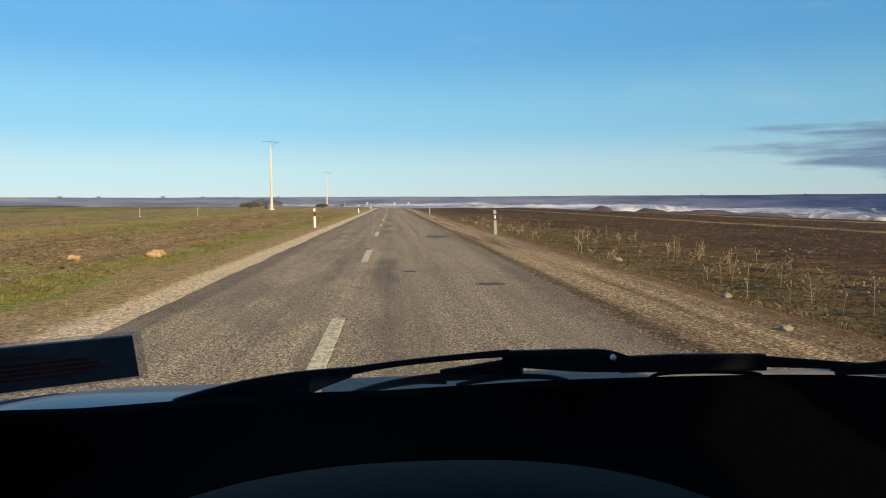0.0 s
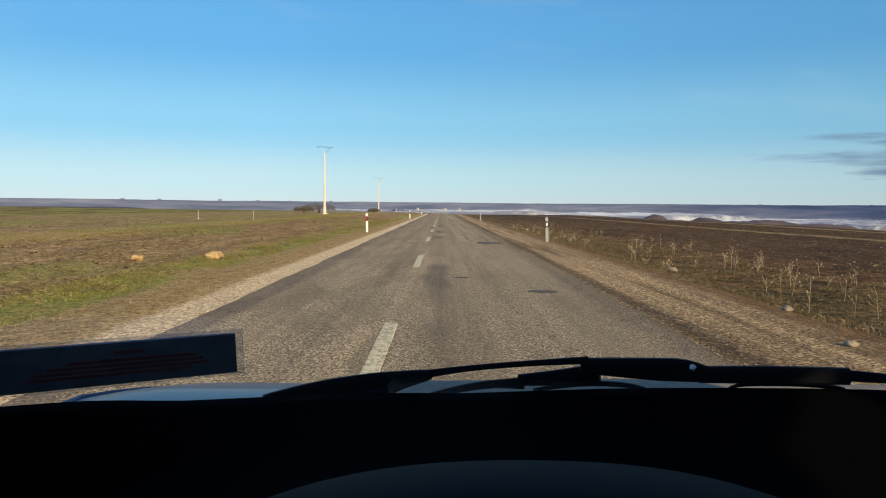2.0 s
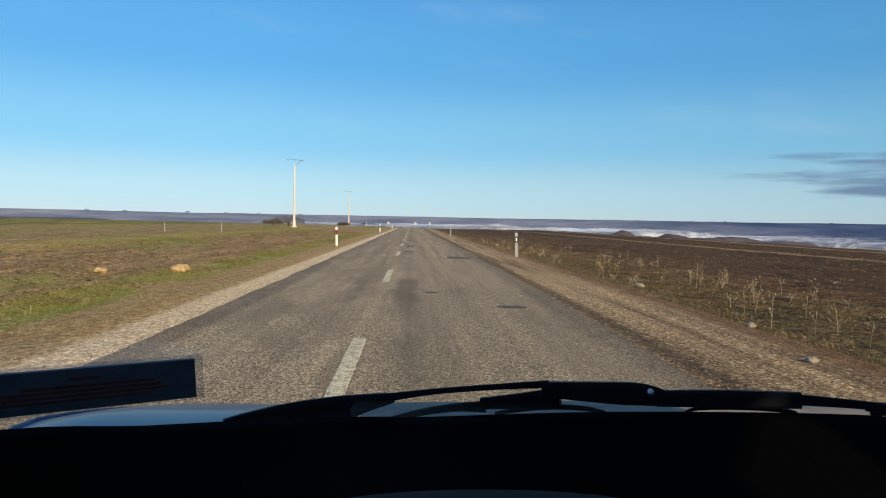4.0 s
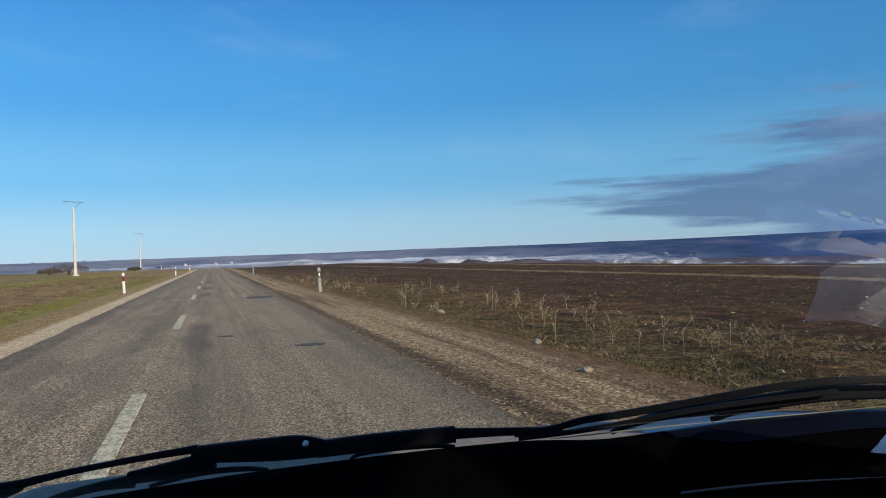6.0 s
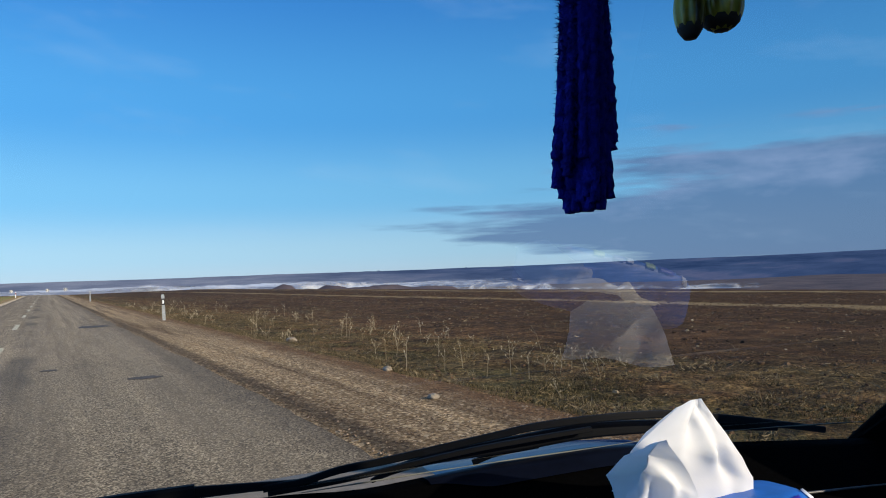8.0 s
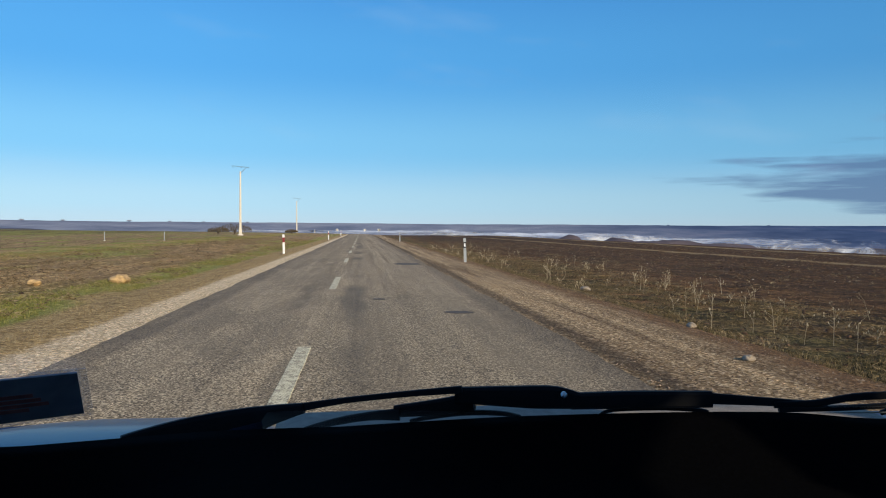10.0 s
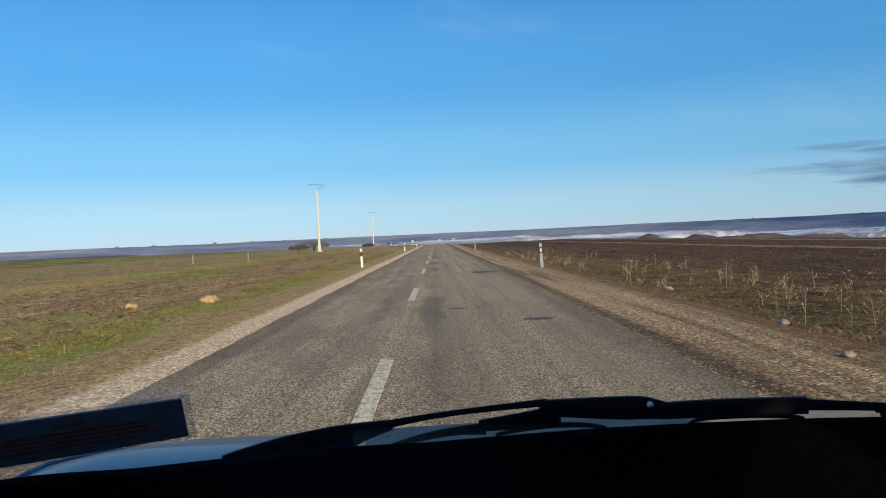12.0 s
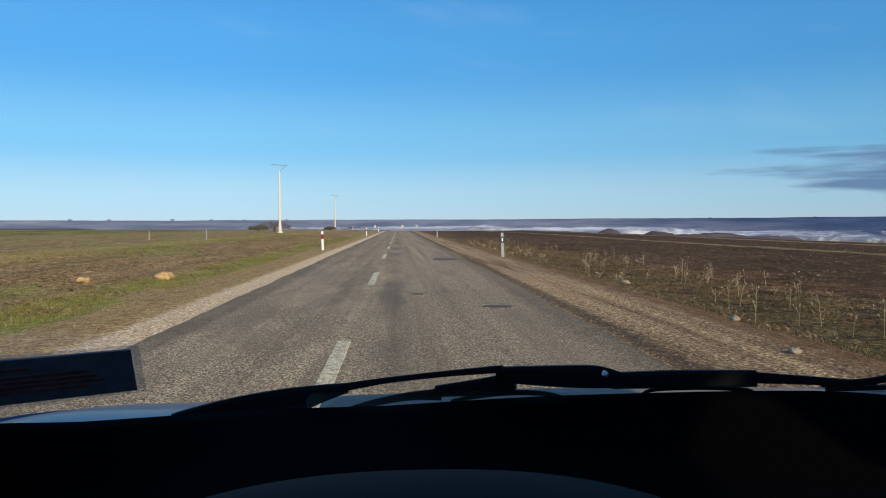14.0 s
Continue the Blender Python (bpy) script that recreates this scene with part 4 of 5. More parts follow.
def hood_z(x, y):
    """The bonnet is level by the windscreen, rolls off towards the nose and at its sides."""
    d = abs(x - MID) - (hood_half(y) - 0.04)
    z = 0.985 - 0.114 * (y - 1.2) - 0.35 * (y - 1.2) ** 2
    z -= (0.048 - 0.029 * ease(x, 0.84, 1.0)) * (1 - ease(MID - x, 0.45, 0.62))
    return z - (0.9 * d * d + 0.06 * d if d > 0 else 0.0)


bm = bmesh.new()
hu = [-1 + 2 * i / 60 for i in range(61)]
loft(bm, [[(MID + u * (hood_half(y) + 0.05), y, hood_z(MID + u * (hood_half(y) + 0.05), y)) for u in hu] for y in [0.95 + 1.45 * k / 40 for k in range(41)]], closed=False)
car_part("bonnet", bm, PAINT, "glossy blue metallic bonnet", True)

# grey plastic scuttle panel between the bonnet and the glass, dropping off at its far edge
bm = bmesh.new()
rings = []
for i in range(61):
    x = -0.110 + 0.98 * i / 60
    top = float(np.interp(x, [-0.11, -0.08, 0.25, 0.63, 0.80, 0.87], [1.004, 1.012, 1.018, 1.012, 1.010, 1.008]))
    y0 = cowl(x) + 0.045
    rings.append([(x, y0 + (1.15 - y0) * v, top - 0.030 * (1 - v) ** 2 + 0.0010 * math.sin(60 * v)) for v in [k / 14 for k in range(15)]] + [(x, 1.16, top - 0.006), (x, 1.165, top - 0.13)])
loft(bm, rings, closed=False)
so = car_part("scuttle_panel", bm, SCUTTLE, "dusty grey plastic scuttle panel", True).modifiers.new("thick", "SOLIDIFY")
so.thickness, so.offset = 0.004, -1

# sides below the windows, floor and tail close the cabin
for sgn, x in ((-1, -0.60), (1, 1.37)):
    bm = bmesh.new()
    box(bm, (x - 0.03, -2.2, 0.25), (x + 0.03, 0.62, 1.06), 0.01)
    car_part("door_panel", bm, TRIM)
    for y0, y1, nm in ((-0.50, 0.60, "front_door"), (-1.50, -0.52, "rear_door"), (-2.24, -1.52, "rear_wing")):
        bm = bmesh.new()
        loft(bm, [[(x + sgn * (0.034 + 0.045 * math.sin(math.pi * min(1, max(0, (z - 0.25) / 0.95)))), y, z) for z in [0.26 + 0.84 * k / 10 for k in range(11)]] for y in (y0, y0 + 0.01, (y0 + y1) / 2, y1 - 0.01, y1)], closed=False)
        skin = car_part(nm, bm, PAINT, "glossy blue body panel", True)
        so = skin.modifiers.new("thick", "SOLIDIFY")
        so.thickness, so.offset = 0.012, 0
    bm = bmesh.new()
    rows5 = []
    for k in range(30):
        y = 0.62 + 1.78 * k / 29
        e = MID + sgn * (hood_half(y) + 0.05)
        top = hood_z(e, max(y, 0.95))
        rows5.append([(e, y, top + 0.002), (e + sgn * 0.03, y, top - 0.03), (e + sgn * 0.045, y, top - 0.12), (e + sgn * 0.03, y, 0.30 + 0.36 * max(0.0, 1 - ((y - 1.62) / 0.40) ** 2) ** 0.5)])
    loft(bm, rows5, closed=False)
    skin = car_part("front_wing", bm, PAINT, "glossy blue front wing", True)
    so = skin.modifiers.new("thick", "SOLIDIFY")
    so.thickness, so.offset = 0.010, 0
    for y in (1.62, -1.05):
        bm = bmesh.new()
        cx = x - sgn * 0.02
        prof = ((0.20, -0.08), (0.285, -0.095), (0.31, -0.07), (0.315, 0.0), (0.31, 0.07), (0.285, 0.095), (0.20, 0.08))
        loft(bm, [[(cx + w, y + r * math.cos(a), 0.315 + r * math.sin(a)) for a in [6.2832 * k / 32 for k in range(32)]] for r, w in prof])
        wheel = car_part("tyre", bm, RUBBER, "black rubber tyre", True)
        bm = bmesh.new()
        rim_p = ((0.20, 0.085), (0.185, 0.088), (0.16, 0.06), (0.05, 0.072), (0.02, 0.075))
        loft(bm, [[(cx + sgn * w, y + r * math.cos(a), 0.315 + r * math.sin(a)) for a in [6.2832 * k / 32 for k in range(32)]] for r, w in rim_p])
        bmesh.ops.translate(bm, verts=bm.verts, vec=(-MID, -0.2, 0))
        part("rim", bm, CHROME, wheel, "steel wheel rim", True)
    bm = bmesh.new()
    loft(bm, [[(x + d, 0.64, 1.0), (x + d, 0.64, 1.05), (x + d, 0.50, 1.115), (x + d, 0.25, 1.11), (x + d, -2.1, 1.12), (x + d, -2.1, 1.0)] for d in (-0.035, 0.035)])
    car_part("window_ledge", bm, TRIM)
    bm = bmesh.new()
    foot = pane(1.385 if sgn > 0 else -0.585, 1.06)
    head = pane(1.365 if sgn > 0 else -0.57, 1.80)
    rod(bm, smoothed([foot + Vector((0.02 * sgn, 0, -0.1)), foot, (foot + head) / 2 + Vector((0.01 * sgn, 0, 0.0)), head]), 0.030, 10, 0.75)
    car_part("windscreen_pillar", bm, TRIM, "black windscreen pillar", True)
    # triangular corner panel behind the foot of the pillar
    bm = bmesh.new()
    side_line = [(0.63, 1.0), (0.62, 1.072), (0.60, 1.083), (0.571, 1.101), (0.536, 1.131), (0.504, 1.161), (0.467, 1.193), (0.36, 1.290), (0.30, 1.33), (0.27, 1.30), (0.24, 1.12), (0.20, 1.0)]
    loft(bm, [[(x - sgn * d, y, z - k) for y, z in side_line] for d, k in ((-0.005, 0.012), (0.0, 0.0), (0.055, 0.0), (0.062, 0.006))])
    car_part("corner_panel", bm, TRIM, smooth=False)
    bm = bmesh.new()
    box(bm, (x - 0.05, -0.62, 1.0), (x + 0.03, -0.45, 1.82), 0.02)
    car_part("door_pillar", bm, TRIM)
bm = bmesh.new()
loft(bm, [[(x, y, 1.80 + 0.05 * math.sin(math.pi * (x + 0.63) / 2.03) + d) for x in [-0.63 + 2.03 * i / 12 for i in range(13)]] for y, d in ((0.06, 0), (-0.1, 0.03), (-0.8, 0.05), (-2.2, 0.0))], closed=False)
bm_roof = car_part("headlining", bm, HEADLINER, "grey headlining", True)
so = bm_roof.modifiers.new("thick", "SOLIDIFY")
so.thickness, so.offset = 0.03, 1
bm = bmesh.new()
loft(bm, [[(x, y, 1.845 + 0.05 * math.sin(math.pi * (x + 0.65) / 2.07) + d) for x in [-0.65 + 2.07 * i / 16 for i in range(17)]] for y, d in ((0.09, -0.03), (0.06, 0.0), (-0.1, 0.03), (-0.8, 0.05), (-2.2, 0.0), (-2.26, -0.04))], closed=False)
skin = car_part("roof", bm, PAINT, "glossy blue roof panel", True)
so = skin.modifiers.new("thick", "SOLIDIFY")
so.thickness, so.offset = 0.008, 0
bm = bmesh.new()
box(bm, (-0.63, -2.25, 0.25), (1.40, -2.2, 1.84), 0.01)
car_part("tailgate", bm, TRIM)
bm = bmesh.new()
box(bm, (-0.60, -2.2, 0.2), (1.37, 0.9, 0.25), 0.01)
car_part("cabin_floor", bm, TRIM)
bm = bmesh.new()
box(bm, (-0.60, 0.92, 0.25), (1.37, 0.96, 0.98), 0.005)
car_part("bulkhead", bm, TRIM)
bm = bmesh.new()
box(bm, (-0.40, 2.30, 0.22), (1.12, 2.42, 0.50), 0.04)
car_part("nose_panel", bm, PAINT, "glossy blue nose of the car")
bm = bmesh.new()
box(bm, (-0.3, 0.95, 0.3), (1.0, 2.3, 0.34), 0.01)
car_part("engine_tray", bm, TRIM)

# dashboard: front edge under the glass, a shallow tray, then a rolled rear edge
bm = bmesh.new()
rings = []
for x in XS:
    f, s = cowl(x), sill(x)
    tray = 1.035 + 0.012 * ease(x, 0.5, 0.8) - 0.02 * ease(-x, 0.1, 0.4)
    rings.append([(x, f + 0.03, s - 0.10), (x, f + 0.018, s - 0.012), (x, f + 0.006, s), (x, f - 0.02, s - 0.004), (x, f - 0.09, tray + 0.008),
                  (x, f - 0.22, tray - 0.002), (x, 0.47, tray), (x, 0.435, tray - 0.008), (x, 0.415, tray - 0.03), (x, 0.43, 0.86), (x, 0.50, 0.62)])
loft(bm, rings, closed=False)
dash = car_part("dashboard", bm, TRIM, "matt black moulded dashboard", True)
def tray_top(x):
    return 1.035 + 0.012 * ease(x, 0.5, 0.8) - 0.02 * ease(-x, 0.1, 0.4)


# glossy lip along the passenger's side, under the glass, added for the sky's sheen
bm = bmesh.new()
rings = []
for k in range(41):
    x = 0.70 + 0.36 * k / 40
    f, s, w = cowl(x), sill(x), ease(k, 0, 8)
    rings.append([(x, f + 0.003, s + 0.0010), (x, f - 0.010, s + 0.0012), (x, f - 0.020, s - 0.0022), (x, f - 0.020 - 0.018 * w, s - 0.0022 - 0.0112 * w)])
loft(bm, rings, closed=False)
car_part("dash_lip", bm, GLOSS, "glossy dark lip along the dashboard's front edge, sky reflection tinted in navy", True)
bm = bmesh.new()
rod(bm, [(x, cowl(x) - 0.094, tray_top(x) + 0.0110) for x in [0.66 + 0.64 * k / 40 for k in range(41)]], [0.0003 + 0.0014 * abs(math.sin(1.2 + 0.13 * k)) for k in range(41)], 6)
car_part("trim_strip", bm, STRIP, "thin shiny trim strip along the dashboard", True)
# pale rod added as the bright highlight on the sill's edge
bm = bmesh.new()
rod(bm, [pane(x, float(np.interp(x, [0.55, 0.72, 0.886, 0.923, 1.018, 1.163, 1.33], [1.098, 1.1085, 1.116, 1.118, 1.124, 1.121, 1.114])) - 0.002, -0.006) for x in [0.56 + 0.75 * k / 40 for k in range(41)]], [0.0004 + 0.0006 * abs(math.sin(0.31 * k)) for k in range(41)], 6)
car_part("sill_highlight", bm, SILL_GLINT, "thin pale rod painting the highlight along the foot of the glass", True)
for k in range(3):
    bm = bmesh.new()
    x = 0.62 + 0.012 * k
    box(bm, (0.58, cowl(0.65) - 0.16 + 0.014 * k, 1.036), (0.72, cowl(0.65) - 0.154 + 0.014 * k, 1.044), 0.002)
    car_part("vent_slat", bm, GLOSS)

# instrument hood over the dials
bm = bmesh.new()
rings = []
for k in range(13):
    v = k / 12
    y = 0.545 - 0.17 * v
    half = 0.320 + 0.03 * math.sin(math.pi * v)
    top = 1.098 + 0.026 * math.sin(math.pi * min(1, 0.15 + 0.5 * v) ) - 0.10 * max(0, v - 0.62) ** 1.5
    rings.append([(0.028 + half * u, y - 0.03 * (1 - u * u), 0.99 + (top - 0.99) * (1 - abs(u) ** 2.3) ** 0.8) for u in [-1 + 2 * i / 28 for i in range(29)]])
loft(bm, rings, closed=False)
HOODSKIN = plain("dark_blue_grey_plastic", (0.0006, 0.0013, 0.0040), 0.7, vary=0.12, scale=120, bump=0.1, spec=0.05)
car_part("instrument_hood", bm, HOODSKIN, "smooth dark blue-grey instrument hood", True)

# wipers at rest along the foot of the glass


def part_sub(name, bm, material, parent, label=""):
    bmesh.ops.translate(bm, verts=bm.verts, vec=(-MID, -0.2, 0))
    return part(name, bm, material, parent, label, True)


def glass_bar(line, lift, deep):
    """A bar along the glass through (x, z, half height), with softened corners, deep from front to back."""
    bm = bmesh.new()
    pts = smoothed(line, 5)
    rings = []
    for i, (x, z, h) in enumerate(pts):
        c = pane(x, z, lift)
        d = (pane(*pts[min(i + 1, len(pts) - 1)][:2]) - pane(*pts[max(i - 1, 0)][:2])).normalized()
        s = Vector((-d.y, d.x, 0)).normalized()
        u = d.cross(s)
        u = u if u.z > 0 else -u
        rings.append([c + s * (a * deep) + u * (b * h) for a, b in ((-1, -0.7), (-0.6, -1), (0.6, -1), (1, -0.7), (1, 0.7), (0.6, 1), (-0.6, 1), (-1, 0.7))])
    loft(bm, rings)
    return bm


def wiper(label, blade, bars):
    w = car_part("wiper", glass_bar(blade, 0.014, 0.004), RUBBER, label, False)
    for nm, line, lift, deep in bars:
        part_sub(nm, glass_bar(line, lift, deep), WIPER, w).data.shade_flat()
    return w


driver = wiper("black wiper with its arm and blade", [(-0.057, 1.038, 0.0032), (-0.015, 1.054, 0.0047), (0.030, 1.066, 0.0054), (0.070, 1.070, 0.0076)], [
    ("blade_shoe", [(-0.276, 1.050, 0.0035), (-0.258, 1.050, 0.0075), (-0.203, 1.050, 0.0165), (-0.133, 1.057, 0.0180), (-0.092, 1.068, 0.0120), (-0.055, 1.077, 0.0066)], 0.022, 0.005),
    ("blade_spine", [(-0.060, 1.077, 0.0053), (0.0, 1.091, 0.0038), (0.071, 1.103, 0.0037), (0.145, 1.113, 0.0046)], 0.024, 0.003),
    ("yoke", [(0.064, 1.073, 0.0075), (0.123, 1.083, 0.0104), (0.162, 1.094, 0.0112)], 0.022, 0.005),
    ("arm_head", [(0.138, 1.103, 0.0095), (0.224, 1.102, 0.0137), (0.264, 1.102, 0.0138), (0.294, 1.097, 0.0098)], 0.026, 0.006),
    ("arm", [(0.284, 1.096, 0.0100), (0.359, 1.101, 0.0107), (0.451, 1.105, 0.0098)], 0.026, 0.006),
    ("link", [(0.447, 1.106, 0.0068), (0.499, 1.104, 0.0054), (0.538, 1.102, 0.0047), (0.588, 1.100, 0.0040)], 0.026, 0.003),
    ("bridge", [(0.086, 1.056, 0.0023), (0.132, 1.070, 0.0038), (0.168, 1.074, 0.0034), (0.204, 1.073, 0.0030), (0.227, 1.068, 0.0023)], 0.020, 0.003),
    ("bridge", [(0.328, 1.075, 0.0023), (0.339, 1.084, 0.0023), (0.391, 1.089, 0.0025), (0.438, 1.088, 0.0025), (0.454, 1.085, 0.0023)], 0.020, 0.003)])
bm = bmesh.new()
c = pane(0.268, 1.110, 0.016)
bmesh.ops.create_cone(bm, cap_ends=True, segments=14, radius1=0.0040, radius2=0.0040, depth=0.004, matrix=Matrix.Translation(c + Vector((0, -0.001, 0))) @ Euler((radians(90), 0, 0)).to_matrix().to_4x4())
part_sub("rivet", bm, CHROME, driver, "small bright rivet on the wiper arm")
wiper("black wiper lying along the foot of the glass", [(0.530, 1.094, 0.0030), (0.600, 1.100, 0.0030), (0.652, 1.108, 0.0030), (0.760, 1.128, 0.0030), (0.900, 1.142, 0.0030)], [
    ("blade_spine", [(0.525, 1.100, 0.0044), (0.569, 1.104, 0.0040), (0.606, 1.116, 0.0043), (0.652, 1.122, 0.0044), (0.717, 1.133, 0.0044), (0.782, 1.145, 0.0044), (0.830, 1.153, 0.0046), (0.910, 1.156, 0.0046), (0.994, 1.153, 0.0048), (1.042, 1.145, 0.0050), (1.147, 1.126, 0.0052), (1.300, 1.094, 0.0046)], 0.022, 0.003),
    ("arm", [(0.658, 1.090, 0.0030), (0.676, 1.103, 0.0045), (0.713, 1.115, 0.0060), (0.762, 1.121, 0.0076), (0.833, 1.128, 0.0095), (0.915, 1.136, 0.0095), (1.060, 1.127, 0.0072), (1.211, 1.107, 0.0045)], 0.026, 0.005),
    ("bridge", [(0.775, 1.103, 0.0040), (0.800, 1.114, 0.0030), (0.850, 1.120, 0.0028)], 0.020, 0.003)])

# card in a clear sleeve in the corner of the glass
card = thing("windscreen_card", "dark card with faded red print in a clear windscreen sleeve", "card")
pts = [(-0.515, 1.174), (-0.266, 1.166), (-0.280, 1.111), (-0.530, 1.124)]
corners = [pane(x, z, -0.012) for x, z in pts]
out_n = (corners[1] - corners[0]).cross(corners[3] - corners[0]).normalized()
if out_n.y > 0:
    out_n = -out_n


def on_card(u, v, d):
    a = corners[0].lerp(corners[1], u)
    b = corners[3].lerp(corners[2], u)
    return a.lerp(b, v) + out_n * d


def card_piece(name, u0, u1, v0, v1, d0, d1, mat, label=""):
    bm = bmesh.new()
    n = 14
    loft(bm, [[on_card(u0 + (u1 - u0) * i / n, v0, d0), on_card(u0 + (u1 - u0) * i / n, v1, d0), on_card(u0 + (u1 - u0) * i / n, v1, d1), on_card(u0 + (u1 - u0) * i / n, v0, d1)] for i in range(n + 1)])
    part(name, bm, mat, card, label)


card_piece("sheet", 0.0, 1.0, 0.0, 1.0, 0.0, 0.002, CARD)
card_piece("sleeve", 0.0, 1.03, -0.03, 1.12, -0.003, -0.001, SLEEVE, "greyish clear plastic sleeve")
for k, (a, b, v) in enumerate(((0.60, 0.69, 0.18), (0.46, 0.86, 0.36), (0.40, 0.88, 0.47), (0.36, 0.90, 0.58), (0.34, 0.84, 0.69))):
    card_piece("print_bar", a, b, v, v + 0.075, 0.0018, 0.0026, INK)

# ---------------------------------------------------------------- loose things in the cabin
box_thing = thing("tissue_packet", "blue and green printed tissue packet on the dashboard", "tissue box", (0.905, 0.482, 1.044))


def packet_rim(z, s, a):
    """A point of the packet's rounded oblong side."""
    c, q = math.cos(a), math.sin(a)
    return (0.120 * s * math.copysign(abs(c) ** 0.45, c), 0.042 * s * math.copysign(abs(q) ** 0.45, q), z)


bm = bmesh.new()
loft(bm, [[packet_rim(z, s, 2 * math.pi * k / 64) for k in range(64)] for z, s in ((0.0, 0.95), (0.008, 1.0), (0.036, 1.0), (0.048, 0.96), (0.055, 0.84), (0.057, 0.4))])
part("packet", bm, BOX_BLUE, box_thing, smooth=True)
for x0, x1, mat, nm in ((-0.082, -0.064, BOX_NAVY, "navy"), (-0.034, -0.018, BOX_LIME, "lime"), (-0.006, 0.010, BOX_NAVY, "navy"), (0.014, 0.024, BOX_PALE, "pale"), (0.042, 0.056, BOX_LIME, "lime"), (0.062, 0.084, BOX_NAVY, "navy"), (0.098, 0.106, BOX_PALE, "pale")):
    bm = bmesh.new()
    rows4 = []
    for i in range(7):
        row = []
        for z, s in ((0.010, 1.0), (0.023, 1.0), (0.0365, 1.0), (0.0485, 0.96), (0.0555, 0.84)):
            x = x0 + (x1 - x0) * i / 6 + 0.4 * (0.045 - z)
            wide = min(0.97, abs(x) / (0.120 * s))
            row.append((x, -(0.042 * s + 0.0010) * (1 - wide ** 4.4) ** 0.225, z + 0.0006))
        rows4.append(row)
    loft(bm, rows4, closed=False)
    so = part("printed_stripe", bm, mat, box_thing, nm + " printed stripe", True).modifiers.new("thick", "SOLIDIFY")
    so.thickness = 0.0004

tissue = thing("paper_tissue", "crumpled white tissue pulled up out of its packet", "tissue", (0.880, 0.490, 1.100))


def along(points, v):
    """The place at share v of a line, with its corners kept."""
    k = min(int(v * (len(points) - 1)), len(points) - 2)
    return Vector(points[k]).lerp(Vector(points[k + 1]), v * (len(points) - 1) - k)


def crumple(name, left_, right_, folds, dents, push):
    """A sheet between two outlines, folded along lines and dented, the creases running in direction push."""
    bm = bmesh.new()
    n, m = 60, 60
    rows4 = []
    for i in range(m + 1):
        v = i / m
        row = []
        for k in range(n + 1):
            u = k / n
            c = along(left_, v).lerp(along(right_, v), u) - Vector((0.880, 0.490, 1.100))
            d = 0.0
            for a, o, w, soft in folds:
                q = math.cos(a) * (u - 0.5) + math.sin(a) * (v - 0.5) - o
                d += w * (math.sqrt(q * q + soft * soft) - soft)
            for u0, v0, su, sv, w in dents:
                d += w * math.exp(-((u - u0) / su) ** 2 - ((v - v0) / sv) ** 2)
            hold = min(1.0, 4 * u * (1 - u) + 0.15) * (1 - v ** 4)
            row.append(c + Vector(push) * (d * hold + 0.0008 * noise.noise((u * 9, v * 9, len(name)))))
        rows4.append(row)
    loft(bm, rows4, closed=False)
    part(name, bm, TISSUE, tissue, smooth=True)


crumple("rear_fold", [(0.800, 0.500, 1.092), (0.796, 0.496, 1.140), (0.797, 0.492, 1.168), (0.833, 0.490, 1.188), (0.858, 0.490, 1.200), (0.879, 0.490, 1.2045)],
        [(0.966, 0.490, 1.094), (0.966, 0.490, 1.112), (0.950, 0.490, 1.137), (0.930, 0.490, 1.162), (0.908, 0.490, 1.188), (0.895, 0.490, 1.2045)],
        [(0.5, 0.10, 0.040, 0.02), (-0.6, -0.12, -0.036, 0.02), (1.9, 0.05, 0.030, 0.02), (0.1, 0.28, -0.05, 0.015)],
        [(0.42, 0.66, 0.10, 0.16, 0.016), (0.80, 0.30, 0.08, 0.14, 0.015), (0.62, 0.42, 0.07, 0.10, -0.010), (0.30, 0.40, 0.10, 0.12, -0.008)], (0.1, 1, 0))
crumple("draped_fold", [(0.855, 0.587, 1.094), (0.850, 0.572, 1.108), (0.838, 0.545, 1.132), (0.822, 0.520, 1.155), (0.828, 0.502, 1.178), (0.862, 0.493, 1.199)],
        [(1.016, 0.562, 1.094), (1.000, 0.545, 1.102), (0.978, 0.526, 1.118), (0.948, 0.510, 1.145), (0.916, 0.498, 1.178), (0.894, 0.492, 1.203)],
        [(0.0, -0.10, 0.04, 0.03), (0.1, 0.16, -0.03, 0.03)], [(0.48, 0.55, 0.12, 0.40, -0.016)], (0, 0.3, 1))
crumple("front_fold", [(0.768, 0.478, 1.092), (0.756, 0.468, 1.126), (0.745, 0.462, 1.147), (0.735, 0.460, 1.160), (0.756, 0.460, 1.174), (0.798, 0.460, 1.1785)],
        [(0.874, 0.478, 1.092), (0.860, 0.468, 1.120), (0.846, 0.462, 1.141), (0.834, 0.460, 1.157), (0.822, 0.460, 1.170), (0.812, 0.460, 1.1795)],
        [(0.9, 0.02, 0.060, 0.02), (-0.4, 0.22, -0.050, 0.02), (0.1, -0.22, 0.035, 0.02)],
        [(0.52, 0.52, 0.16, 0.20, 0.022), (0.30, 0.22, 0.12, 0.14, 0.012), (0.74, 0.30, 0.08, 0.20, -0.010)], (-0.1, 1, 0))

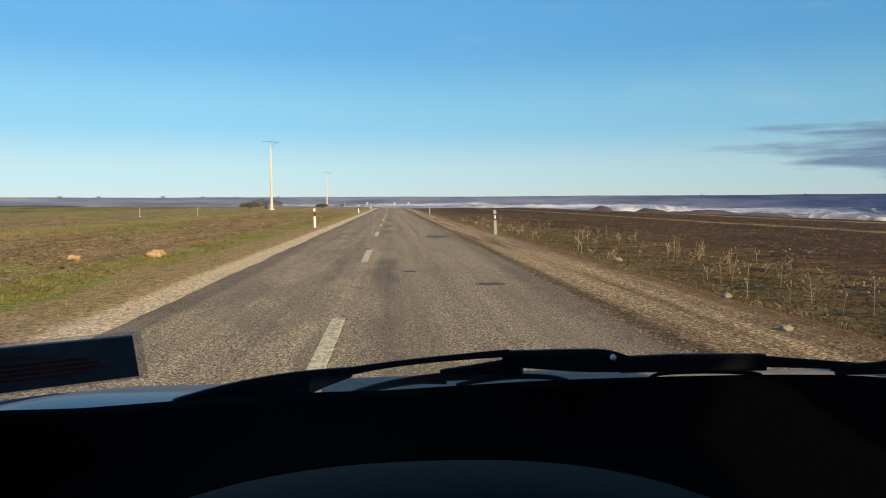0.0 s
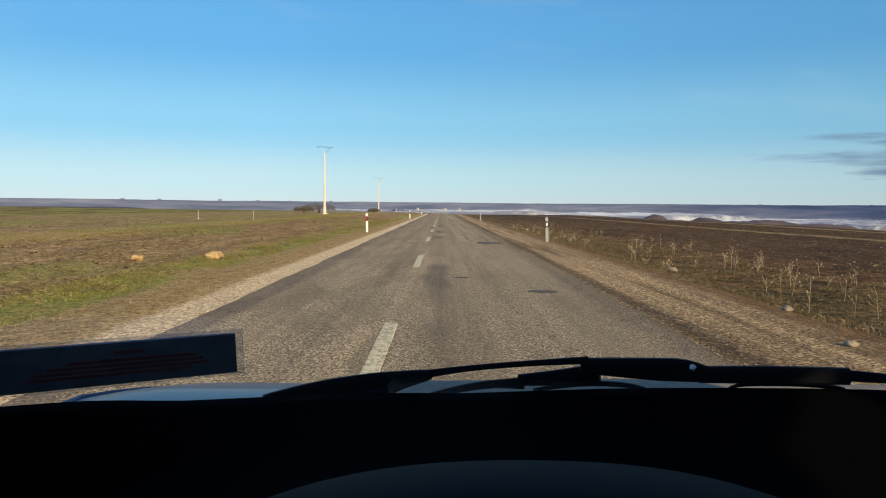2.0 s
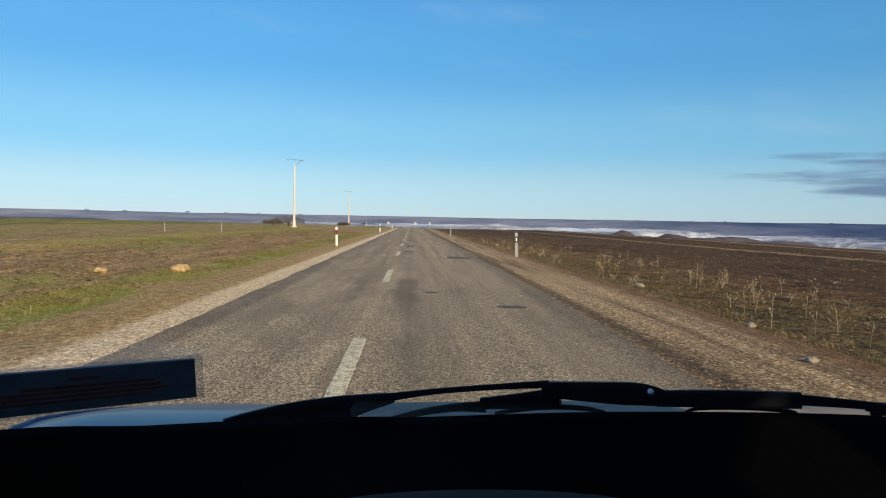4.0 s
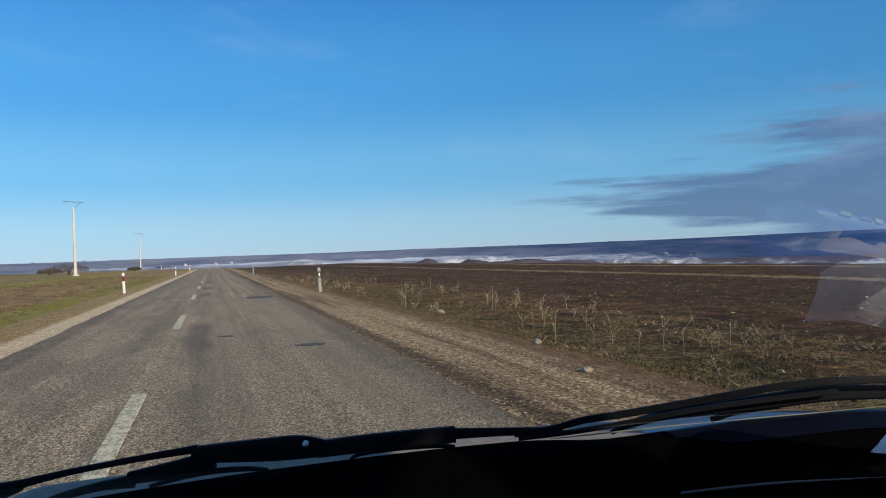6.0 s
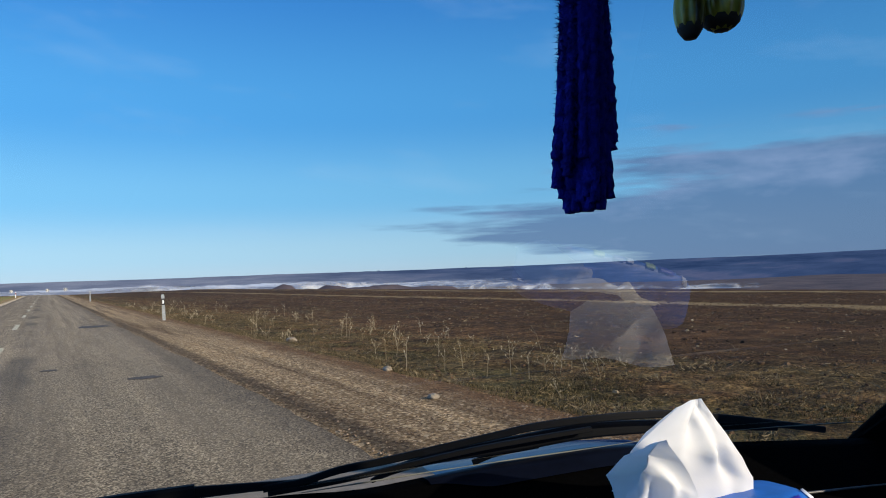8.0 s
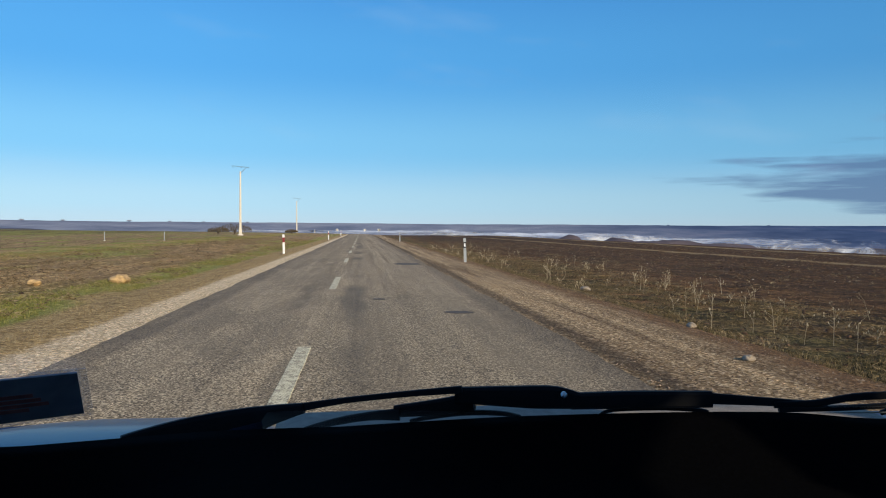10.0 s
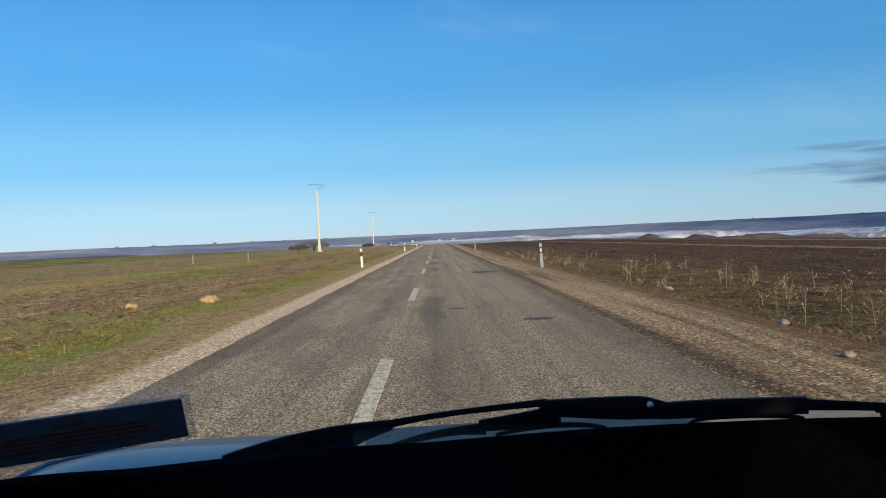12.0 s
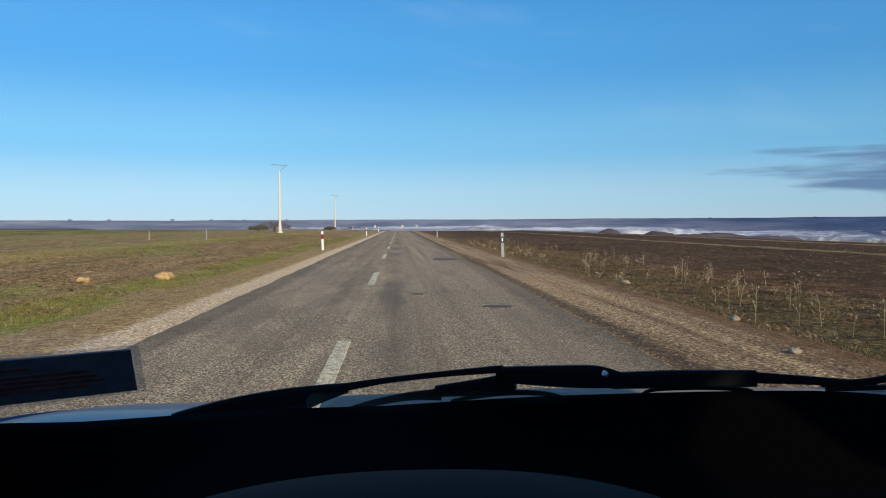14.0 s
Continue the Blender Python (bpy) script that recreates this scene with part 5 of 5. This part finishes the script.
mirror = thing("rear_view_mirror", "black rear-view mirror hung from the roof", "mirror", (0.45, 0.12, 1.60))
bm = bmesh.new()
box(bm, (-0.12, -0.015, -0.10), (0.12, 0.02, -0.03), 0.012)
part("housing", bm, TRIM, mirror)
bm = bmesh.new()
box(bm, (-0.112, -0.018, -0.094), (0.112, -0.0152, -0.036), 0.001)
part("glass", bm, MIRROR, mirror, "mirror glass")
bm = bmesh.new()
rod(bm, [(0, 0.02, -0.05), (0, 0.07, 0.0), (0, 0.13, 0.02)], 0.01, 8)
part("stem", bm, TRIM, mirror)

tassel = thing("hanging_tassel", "dark blue yarn tassel hanging under the mirror", "tassel", (0.4065, 0.087, 1.354))
tassel.scale = (0.58, 0.58, 0.64)
tassel.rotation_euler = (0, radians(2.0), 0)
g = random.Random(3)
bm = bmesh.new()
for k in range(52):
    a, r = g.uniform(0, 6.28), 0.0082 * math.sqrt(g.random())
    x0, y0 = r * math.cos(a), r * math.sin(a)
    low = 0.022 * (abs(x0 + 0.0008) / 0.0082) ** 1.4 * g.uniform(0.5, 1.0) + g.uniform(0.010, 0.018) * ease(x0, 0.0015, 0.0050) + g.uniform(0.0, 0.010) * ease(-x0, 0.0010, 0.0060)
    pts = [(x0 * 0.50, y0 * 0.50, 0.15), (x0 * 0.72 + g.gauss(0, 0.0006), y0 * 0.72, 0.11), (x0 * 0.98 + g.gauss(0, 0.0010), y0, 0.06), (x0 * 1.28 + g.gauss(0, 0.0014), y0 * 1.2, low)]
    sp = smoothed(pts, 26)
    rod(bm, sp, [0.0021 * (1 + 0.14 * math.sin(2.0 * i + 1.7 * k) + g.uniform(-0.10, 0.10)) for i in range(len(sp))], 5)
for k in range(5200):
    a, z0 = g.uniform(0, 6.28), g.uniform(0.024, 0.145)
    r = 0.0092 * (1.05 - 3.0 * z0)
    q = Vector((r * math.cos(a), r * math.sin(a), z0))
    e = Vector((math.cos(a) + g.gauss(0, 0.5), math.sin(a) + g.gauss(0, 0.5), g.gauss(0, 0.6))).normalized() * g.uniform(0.0012, 0.0042)
    w = Vector((-math.sin(a), math.cos(a), 0)) * 0.0006
    bm.faces.new([bm.verts.new(c_) for c_ in (q - w, q + w, q + e)])
part("yarn_skirt", bm, YARN, tassel, smooth=True)["kind"] = "stuff"
bm = bmesh.new()
rod(bm, smoothed([(0, 0, 0.138), (0, 0, 0.146), (0, 0, 0.156)]), [0.0052, 0.0060, 0.0062, 0.0063, 0.0062, 0.0060, 0.0058, 0.0056, 0.0052, 0.0048, 0.0042, 0.0036, 0.003], 12)
part("binding", bm, YARN, tassel, smooth=True)
bm = bmesh.new()
rod(bm, [(0, 0, 0.15), (0.01, 0.02, 0.20), (0.02, 0.055, 0.255)], 0.0016, 6)
part("cord", bm, CORD, tassel)

charm = thing("hanging_charms", "pair of olive green ribbed drops on cords under the mirror", "ornament", (0.498, 0.130, 1.418))
for dx, dy, dz, s, w in ((-0.0076, 0.0, -0.0024, 0.93, 0.74), (0.0050, -0.002, 0.0012, 0.90, 1.16)):
    bm = bmesh.new()
    rings = []
    for i in range(15):
        v = i / 14
        r = w * s * 0.0066 * (math.sin(math.pi * min(1, 0.04 + 0.96 * v) ** 0.85) ** 0.6 + 0.02)
        rings.append([(dx + r * (1 + 0.10 * math.cos(9 * a)) * math.cos(a), dy + r * (1 + 0.10 * math.cos(9 * a)) * math.sin(a), dz + 0.0235 * s * v) for a in [2 * math.pi * k / 54 for k in range(54)]])
    loft(bm, rings)
    drop = part("drop", bm, BEAD, charm, smooth=True)
    for nm, prof in (("cap", ((0.74, 0.0062 * w), (0.82, 0.0059 * w), (0.92, 0.0044 * w), (1.0, 0.0024), (1.06, 0.0012))), ("foot", ((0.20, 0.0060 * w), (0.12, 0.0058 * w), (0.05, 0.0044 * w), (-0.01, 0.0022)))):
        bm = bmesh.new()
        loft(bm, [[(dx + r * s * math.cos(a), dy + r * s * math.sin(a), dz + 0.0235 * s * v) for a in [2 * math.pi * k / 20 for k in range(20)]] for v, r in prof])
        part(nm, bm, CORD, drop, "dark " + nm, True)
    bm = bmesh.new()
    for k in range(16):
        z0 = dz + 0.0235 * s + 0.0045 * k
        rod(bm, [(dx * (1 - k / 30) + 0.0016 * math.cos(a + k * 1.57), dy + 0.0016 * math.sin(a + k * 1.57), z0 + 0.003 * math.sin(a)) for a in [6.28 * q / 8 for q in range(9)]], 0.0006, 5)
    part("chain", bm, CORD, charm, "dark fine chain")
